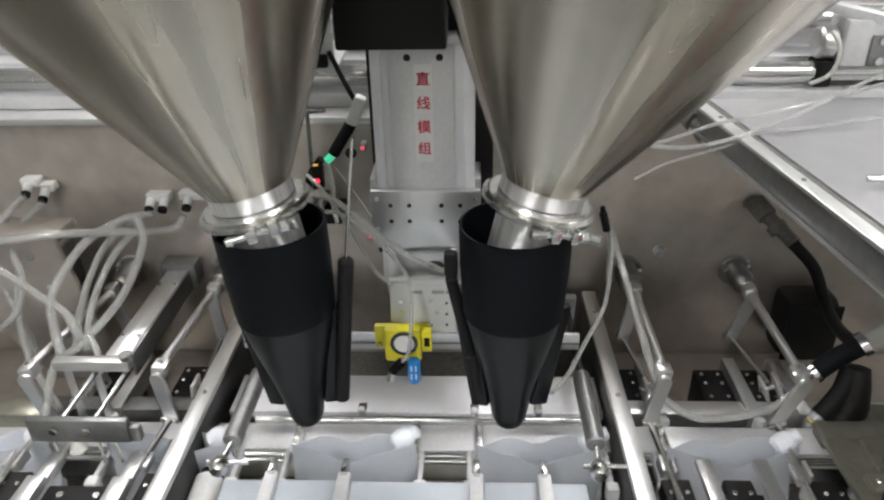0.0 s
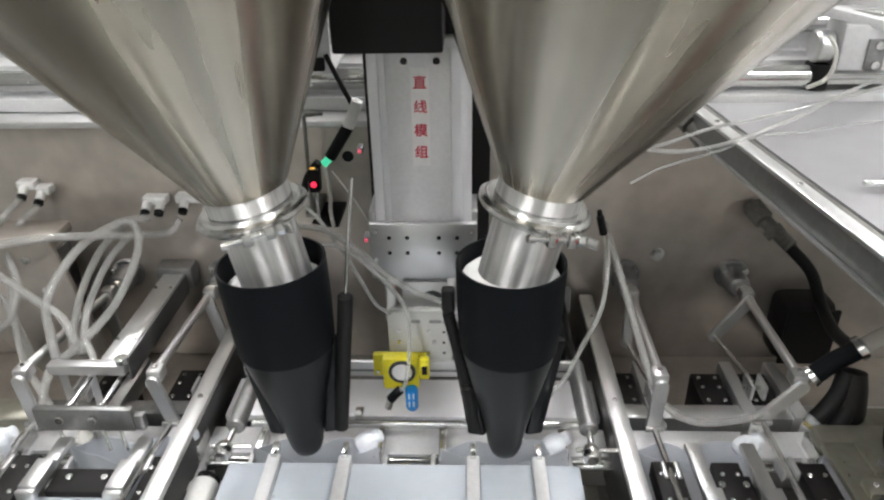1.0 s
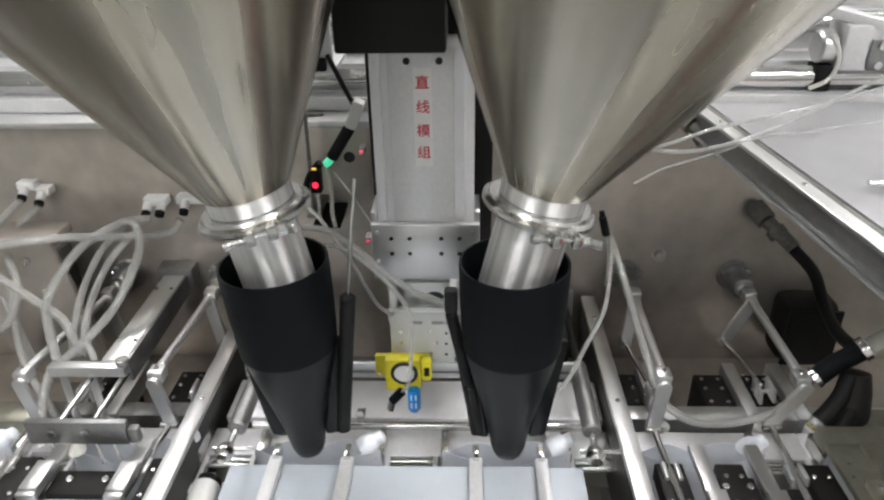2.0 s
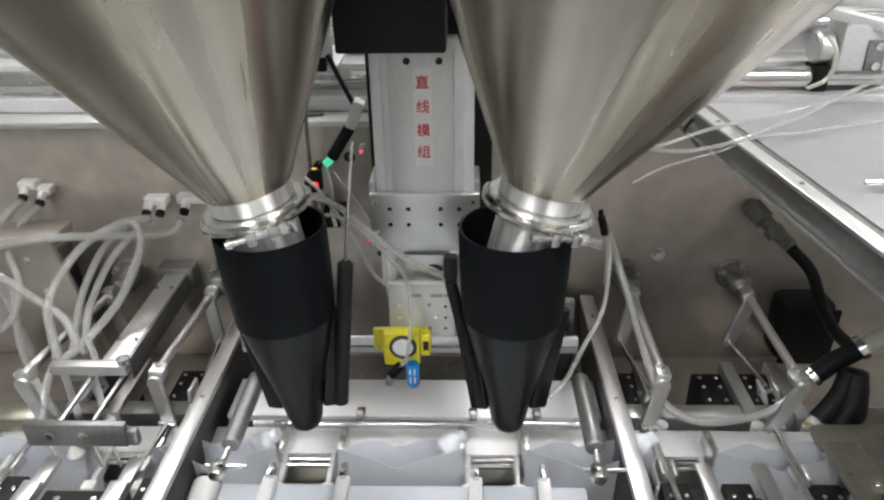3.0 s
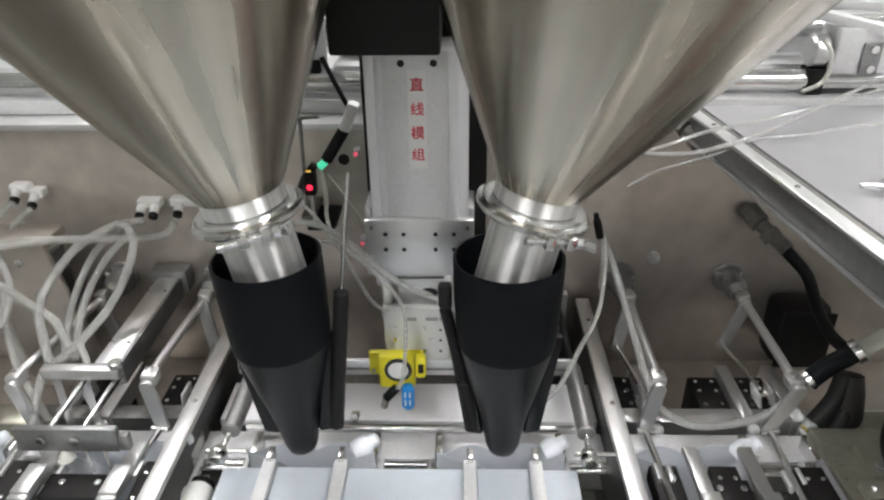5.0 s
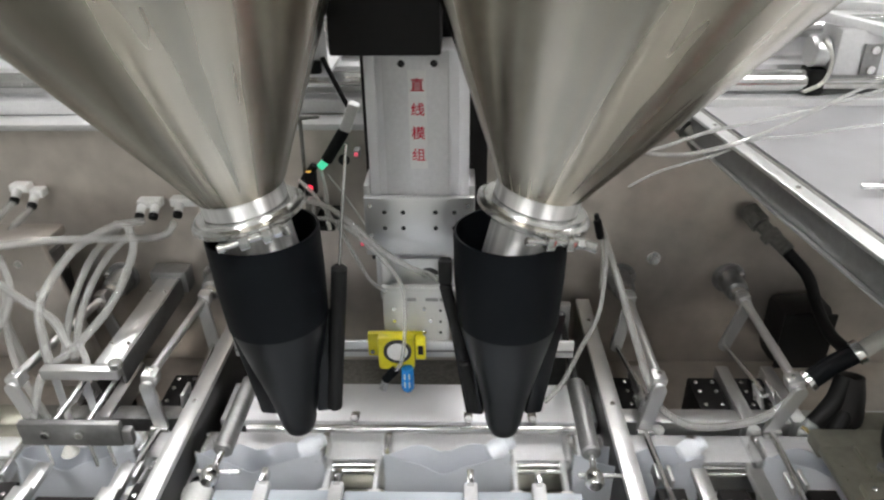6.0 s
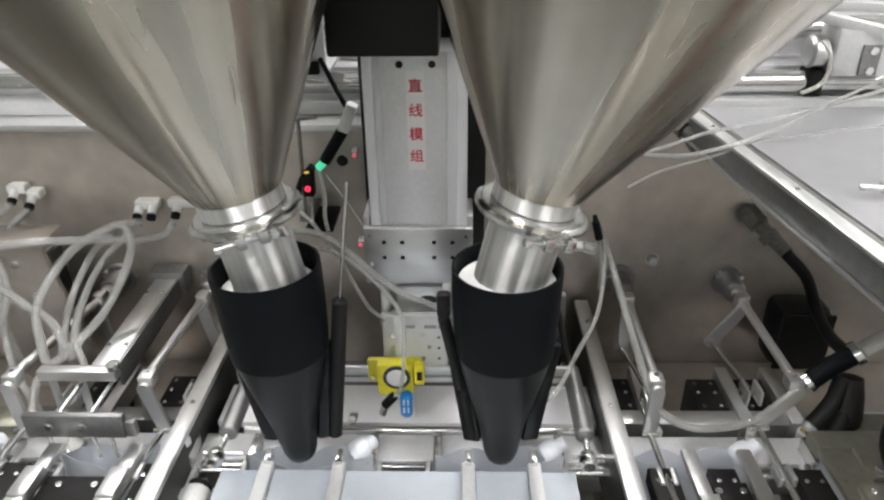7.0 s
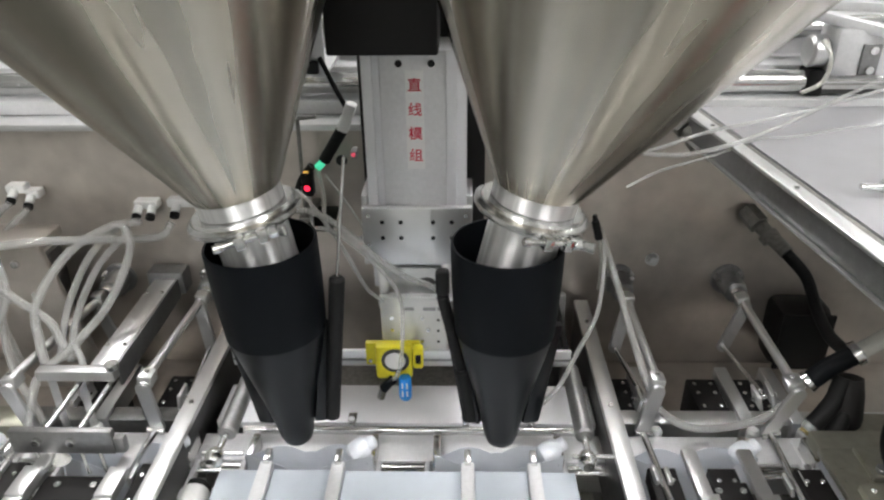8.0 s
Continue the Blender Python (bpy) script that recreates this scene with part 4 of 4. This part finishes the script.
def outlet_plates():
    """Worn plates, stops and screws on the outlet deck."""
    t = thing("outlet_rack", "worn ochre outlet plates with slots and screws", "rack", pose(0.50, -0.02, 1.0105), "outlet racks")
    for k, (x0, x1, y0, y1, z1) in enumerate(((-0.052, -0.020, -0.060, -0.036, 0.010), (-0.016, 0.020, -0.075, -0.040, 0.007), (0.024, 0.090, -0.070, -0.036, 0.012))):
        plate = part("plate", box(x0, x1, y0, y1, 0.0, z1, 0.002), (OCHRE, GREY_STEEL, OCHRE)[k], t)
        part("screw", screw((x0 + x1) / 2 - 0.006, (y0 + y1) / 2, z1, 0.0032, "z", 1.0, 0.002), STEEL, plate)
        part("screw", screw((x0 + x1) / 2 + 0.008, (y0 + y1) / 2 - 0.004, z1, 0.0032, "z", 1.0, 0.002), STEEL, plate)
    part("stop", box(-0.046, -0.036, -0.095, -0.064, 0.0, 0.014, 0.002), BLACKENED, t)
    part("stop", box(-0.010, 0.002, -0.104, -0.080, 0.0, 0.016, 0.002), BLACKENED, t)
    part("peg", rod((0.012, -0.092, 0.0), (0.012, -0.092, 0.018), 0.005, 14), STEEL, t)
    return t


outlet_plates()


# out of view; added so that its red shows in the back panel's reflection
def unseen_red_bin():
    t = thing("bin", "small red plastic bin out of view, added for the red reflection in the back panel", "bin", pose(0.74, -0.33, 0.86))
    part("base", box(-0.07, 0.07, -0.09, 0.09, 0.0, 0.008, 0.003), RED_PLASTIC, t)
    for s in (-1, 1):
        part("side", box(min(s * 0.07, s * 0.064), max(s * 0.07, s * 0.064), -0.09, 0.09, 0.0085, 0.13, 0.003), RED_PLASTIC, t)
        part("end", box(-0.0635, 0.0635, min(s * 0.09, s * 0.084), max(s * 0.09, s * 0.084), 0.0085, 0.13, 0.003), RED_PLASTIC, t)
    return t


unseen_red_bin()


def side_post():
    t = thing("side_post", "ochre block with a white ball knob", "block", pose(-0.64, 0.10, 0.862))
    part("block", box(-0.08, 0.035, -0.01, 0.035, 0.0, 0.10, 0.004), OCHRE, t)
    part("ball", lathe([(0, -0.018), (0.009, -0.016), (0.016, -0.008), (0.018, 0.0), (0.016, 0.008), (0.009, 0.016), (0, 0.018)], 20), WHITE, t, "white ball knob").matrix_basis = pose(0.0, -0.045, 0.06)
    part("stem", rod((0.0, -0.0105, 0.06), (0.0, -0.028, 0.06), 0.005, 12), STEEL, t)
    return t


side_post()
# dark reflection of the union in the panel, built as a black block
t_box = thing("control_box", "black rounded block standing in for a dark reflection low in the back panel", "box", pose(0.60, 0.33, 1.0))
part("body", box(-0.090, 0.0, -0.02, 0.048, -0.10, 0.012, 0.018), MATTE_BLACK, t_box)
part("front_slab", box(-0.086, -0.004, -0.027, -0.0205, -0.096, 0.008, 0.012), RUBBER, t_box)


def rear_gripper(x, label):
    t = thing("rear_gripper", label, "gripper", pose(x, 0.20, 0.93), "rear grippers")
    part("block", box(-0.018, 0.028, -0.035, 0.045, -0.068, 0.0, 0.003), MATTE_BLACK, t)
    for a in (-0.008, 0.017):
        for b in (-0.02, 0.01, 0.032):
            part("bolt", screw(a, b, 0.0, 0.003, "z", 1.0, 0.0015), STEEL, t)
    part("arm", box(0.0285, 0.048, -0.07, 0.06, -0.02, 0.012, 0.002), ALU, t)
    part("nozzle", lathe([(0, -0.012), (0.007, -0.012), (0.009, -0.008), (0.009, 0.008), (0.006, 0.012), (0, 0.012)], 18), WHITE, t, "white plastic nozzle").matrix_basis = pose(0.04, -0.082, 0.0)
    return t


for x in (0.235, 0.37, 0.44, -0.44, -0.56):
    rear_gripper(x, "black gripper block with an aluminium arm behind the pouches")


tagged(part("cross_rod", rod((-0.30, 0.098, 0.953), (0.17, 0.098, 0.953), 0.0055, 14), STEEL), "polished cross rod in front of the shelf", "rod")

t_roll = thing("roller", "white plastic roller below the support rail", "roller", pose(-0.340, 0.0, 0.930))
part("sleeve", rod((0, 0.006, 0), (0.004, -0.12, 0), 0.019, 28, edge=0.003), WHITE, t_roll)
part("cap", rod((0, 0.0065, 0), (0, 0.016, 0), 0.016, 24), RUBBER, t_roll)
part("bracket", box(-0.008, 0.008, 0.0165, 0.026, -0.068, 0.006, 0.002), GREY_STEEL, t_roll)


def drip_nozzle(x):
    t = thing("drip_nozzle", "small steel nozzle with a pale tip under the shelf edge", "nozzle", pose(x, 0.112, 0.945), "drip nozzles")
    part("stem", rod((0, 0, 0.012), (0, 0, -0.006), 0.0045, 14), STEEL, t)
    part("collar", rod((0, 0, 0.0125), (0, 0, 0.017), 0.0055, 6), WHITE_ALU, t)
    part("tip", rod((0, 0, -0.0065), (0, 0, -0.020), 0.0055, 14), WHITE, t)
    part("holder", box(-0.006, 0.006, 0.005, 0.02, 0.005, 0.010, 0.001), STEEL, t)


for nx in (-0.152, 0.008, 0.098, -0.245):
    drip_nozzle(nx)

t_sp = thing("sensor_post", "thin dark sensor post before the back panel", "post", pose(-0.232, 0.31, 1.18))
part("post", rod((0, 0, 0.0), (0.003, 0, 0.15), 0.0028, 10), DARK, t_sp)
part("arm", rod((0.003, 0.0, 0.1505), (0.03, 0.0, 0.153), 0.0028, 10), DARK, t_sp)
part("foot", box(-0.01, 0.01, -0.004, 0.0699, -0.008, -0.0005, 0.001), DARK, t_sp)

t_pl = thing("cable_bracket", "grey steel cable bracket beside the motor", "bracket", pose(-0.205, 0.31, 1.40))
part("plate", box(-0.022, 0.022, 0.0, 0.006, -0.012, 0.085, 0.002), WHITE_ALU, t_pl)
part("foot", box(-0.022, 0.022, 0.0065, 0.16, -0.012, -0.006, 0.001), WHITE_ALU, t_pl)
part("clamp", box(-0.004, 0.014, -0.010, -0.0005, -0.006, 0.012, 0.003), RUBBER, t_pl)
part("pin", rod((0.002, -0.004, 0.0125), (0.002, -0.004, 0.035), 0.002, 8), RUBBER, t_pl)


# ---- front cylinders with knobs, beside the rails ----
def stroke_cylinder(x, label):
    t = thing("air_cylinder", label, "air cylinder", pose(x, 0.08, 1.03), "air cylinders")
    part("barrel", rod((0, -0.075, 0), (0.0, 0.055, 0.0), 0.0115, 24, edge=0.002), GREY_STEEL, t, "grey steel barrel")
    part("tie_rod", rod((0.0, 0.0555, 0), (0.0, 0.22, 0.004), 0.005, 14), RUBBER, t)
    part("piston_rod", rod((0, -0.0755, 0), (-0.002, -0.11, 0), 0.004, 14), STEEL, t)
    part("knob", lathe([(0, -0.012), (0.008, -0.011), (0.011, -0.004), (0.011, 0.004), (0.007, 0.010), (0, 0.011)], 18), STEEL, t, "polished steel knob").matrix_basis = pose(-0.003, -0.115, 0, 90, 0, 0)
    part("cross_pin", rod((-0.02, -0.108, 0), (0.03, -0.108, 0), 0.0028, 12), STEEL, t)
    part("bracket", box(-0.016, 0.016, 0.2205, 0.235, -0.168, 0.016, 0.002), GREY_STEEL, t)
    return t


CYLINDERS = [stroke_cylinder(-0.285, "aluminium air cylinder with a steel knob"), stroke_cylinder(0.150, "aluminium air cylinder with a steel knob")]


# ---- sensors and cables behind the module ----
def sensor(x, z, label):
    t = thing("sensor", label, "sensor", pose(x, 0.30, z), "sensors")
    part("body", box(-0.008, 0.008, -0.006, 0.012, -0.018, 0.018, 0.002), RUBBER, t)
    part("lamp", rod((0, -0.0065, -0.004), (0, -0.009, -0.004), 0.0042, 16), LED_RED, t, "glowing red lamp")
    part("clip", box(-0.004, 0.003, -0.005, -0.002, 0.0185, 0.0208, 0.0006), LED_AMBER, t, "small amber lamp")
    part("bracket", rod((0, 0.004, -0.0185), (0, 0.004, -0.07), 0.003, 10), STEEL, t)
    part("foot", box(-0.012, 0.03, 0.0, 0.0799, -0.078, -0.0705, 0.002), RUBBER, t)
    return t


sensor(-0.2213, 1.236, "black sensor with a glowing red lamp")
black_cable([(-0.19, 0.31, 1.415), (-0.17, 0.30, 1.375), (-0.158, 0.30, 1.35)], 0.0035, "thin black motor cable")
black_cable([(-0.214, 0.305, 1.262), (-0.232, 0.31, 1.238), (-0.248, 0.335, 1.200)], 0.006, "short black cable behind the sensor")
t_plug = thing("cable_plug", "white cable plug on a black sleeve", "plug", pose(-0.155, 0.30, 1.337))
part("plug", bar((0.006, 0, 0.018), (-0.010, 0, -0.020), 0.022, 0.016, 0.003), WHITE, t_plug)
part("sleeve", rod((-0.011, 0, -0.021), (-0.040, 0, -0.066), 0.0085, 16), RUBBER, t_plug, "black cable sleeve")
part("lamp", rod((-0.041, -0.002, -0.067), (-0.050, -0.004, -0.075), 0.0055, 14), LED_GREEN, t_plug, "glowing green lamp")
for lx, lz in ((-0.141, 1.306), (-0.141, 1.173)):
    s_ = thing("indicator", "tiny red indicator lamp beside the module", "indicator", pose(lx, 0.232, lz), "indicators")
    part("lamp", box(-0.0022, 0.0022, -0.003, 0.0, -0.0022, 0.0022, 0.0007), LED_PINK, s_)
    part("holder", box(-0.004, 0.004, 0.0005, 0.02, -0.006, 0.004, 0.001), GREY_STEEL, s_)
tube([(-0.205, 0.30, 1.26), (-0.198, 0.29, 1.22), (-0.200, 0.29, 1.19), (-0.195, 0.28, 1.17)], 0.003, "thin milky tube behind the funnel", HAZE)
tube([(-0.195, 0.30, 1.25), (-0.165, 0.29, 1.21), (-0.140, 0.27, 1.18)], 0.0016, "thin pale wire beside the module", HAZE)
tagged(part("panel_hole", rod((-0.1835, 0.3785, 1.242), (-0.1835, 0.385, 1.242), 0.009, 20), SHADE_BLACK), "round dark hole in the back panel", "hole")
t_bolt = thing("panel_bolt", "steel bolt head on the back panel", "bolt", pose(0.3148, 0.38, 1.0694))
part("head", rod((0, 0.0, 0), (0, -0.010, 0), 0.009, 6), STEEL, t_bolt)
part("washer", rod((0, 0.001, 0), (0, -0.002, 0), 0.012, 20), STEEL, t_bolt)
t_reed = thing("reed_switch", "small black reed switch on a wire", "sensor", pose(0.205, 0.30, 1.161))
part("body", rod((-0.006, 0, 0.016), (0.002, 0, -0.014), 0.006, 12), RUBBER, t_reed)
part("plug", rod((-0.008, 0, 0.026), (-0.006, 0, 0.0165), 0.004, 10), RUBBER, t_reed)
part("wire", hose([(0.002, 0, -0.0145), (0.006, -0.01, -0.05), (0.004, -0.02, -0.09)], 0.0016, 8), HAZE, t_reed)

# thin tubes across the cover panel
TUBE_TOP = "thin clear air tube lying over the cover panel"
TOP_A = [(0.152, 0.217, 1.350), (0.199, 0.142, 1.345), (0.227, 0.118, 1.347), (0.264, 0.115, 1.350), (0.324, 0.145, 1.353), (0.418, 0.220, 1.355), (0.514, 0.309, 1.357), (0.637, 0.415, 1.360)]
TOP_B = [(0.160, 0.133, 1.340), (0.225, 0.142, 1.345), (0.299, 0.190, 1.349), (0.396, 0.233, 1.353), (0.477, 0.275, 1.356), (0.603, 0.351, 1.360)]
TOP_C = [(0.196, 0.130, 1.303), (0.241, 0.158, 1.312), (0.313, 0.179, 1.325), (0.365, 0.197, 1.337)]
TOP_D = [(0.414, 0.201, 1.340), (0.476, 0.219, 1.343), (0.545, 0.233, 1.345), (0.60, 0.26, 1.335), (0.64, 0.32, 1.32), (0.66, 0.37, 1.31)]
tube(TOP_A, 0.0026, TUBE_TOP)
tube(TOP_B, 0.0022, TUBE_TOP)
tube(TOP_C + TOP_D, 0.0016, TUBE_TOP)


def rail_bracket(x):
    t = thing("rail_bracket", "white bracket and bearing at the end of the rails", "bracket", pose(x, 0.43, 1.35))
    part("bearing", rod((-0.012, 0, 0.044), (0.014, 0, 0.044), 0.024, 28, edge=0.004), ALU, t)
    part("bracket", box(0.016, 0.10, -0.03, 0.03, 0.014, 0.08, 0.003), WHITE_ALU, t)
    part("arm", bar((-0.03, 0.02, 0.10), (0.16, -0.06, 0.06), 0.03, 0.014, 0.002), WHITE_ALU, t)
    part("arm", bar((-0.03, 0.12, 0.10), (0.2, 0.06, 0.09), 0.03, 0.014, 0.002), WHITE_ALU, t)
    part("nut", box(-0.010, 0.0155, -0.018, 0.018, -0.0195, 0.0195, 0.003), RUBBER, t)
    part("strap", box(0.052, 0.078, -0.0345, -0.0305, 0.016, 0.06, 0.001), GREY_STEEL, t)
    for z in (0.024, 0.052):
        part("bolt", screw(0.066, -0.0347, z, 0.006, height=0.004), STEEL, t)
    part("hook", hose([(-0.007, -0.03, 0.066), (0.003, -0.04, 0.049), (0.004, -0.045, 0.027), (-0.004, -0.045, 0.006), (-0.026, -0.04, -0.008)], 0.0032, 10), HAZE, t, "milky tube end")
    part("base", box(0.016, 0.10, -0.012, 0.03, -0.0195, 0.0135, 0.003), BLACKENED, t)
    return t


rail_bracket(0.525)


# ---- what moves ----
CYCLE = 2.86


def motions():
    lift, front, suck, fill, index = 0.040, -0.035, -0.028, 0.066, 0.2445

    def level(t, down0, down1, up0, up1):
        """0 at rest before down0, 1 between down1 and up0; repeats with the cycle."""
        p = t % CYCLE
        def s(a, b):
            u = min(1.0, max(0.0, (p - a) / (b - a)))
            return u * u * (3 - 2 * u)
        return s(down0, down1) - s(up0, up1)

    times = [i * 0.05 for i in range(161)]

    def key(ob, move):
        home = ob.matrix_basis.copy()
        rows = []
        for i, t in enumerate(times):
            m = move(t)
            rows.append((t, Matrix.Translation(m) @ home))
        keep = [r for i, r in enumerate(rows) if i in (0, len(rows) - 1)
                or (rows[i - 1][1].translation - r[1].translation).length > 1e-6 or (rows[i + 1][1].translation - r[1].translation).length > 1e-6]
        walk(ob, keep)

    def raised(t):
        return Vector((0, 0, lift * (1 - level(t, 0.27, 0.80, 2.00, 2.45))))

    for ob in (CARRIAGE, VIBRATOR, FUNNEL_L, FUNNEL_R, ROD_L, ROD_R, *MOVING_TUBES):
        key(ob, raised)
    for ob, side in ((POWDER_L, 0.0454), (POWDER_R, 0.0)):
        key(ob, lambda t: raised(t) + Vector((side * fill, 0, -fill)) * (1 - level(t, 0.70, 0.95, 1.86, 1.98)))
    for ob in (*GRIPPERS, *COVERS):
        key(ob, lambda t: Vector((0, front * (1 - level(t, 0.60, 0.92, 2.42, 2.62)), 0)))
    for ob in CYLINDERS:
        key(ob, lambda t: Vector((0, front * 0.9 * (1 - level(t, 0.60, 0.92, 2.42, 2.62)), 0)))
    key(SUCTION, lambda t: Vector((0, suck * (1 - level(t, 0.12, 0.50, 1.70, 2.15)), 0)))

    def swing_rows(home, swing):
        return [(t, home @ pose(0, 0, 0, 0, swing * (1 - level(t, 0.40, 0.85, 1.75, 2.25)), 0)) for t in times[::2]]

    for ob, swing in SWING_ARMS:
        walk(ob, swing_rows(ob.matrix_basis.copy(), swing))

    def advance(t):
        """Pouch row: one step forward in every cycle."""
        total = 0.0
        for c in range(-1, 3):
            a, b = c * CYCLE - 0.20, c * CYCLE + 0.54
            u = min(1.0, max(0.0, (t - a) / (b - a)))
            total += index * u * u * (3 - 2 * u)
        return total - index

    for i, ob in enumerate(POUCHES):
        ob.matrix_basis = pose(-0.195 + 0.2445 * (i - 6), 0.03, 0.974)
        key(ob, lambda t: Vector((advance(t), 0, 0)))


motions()
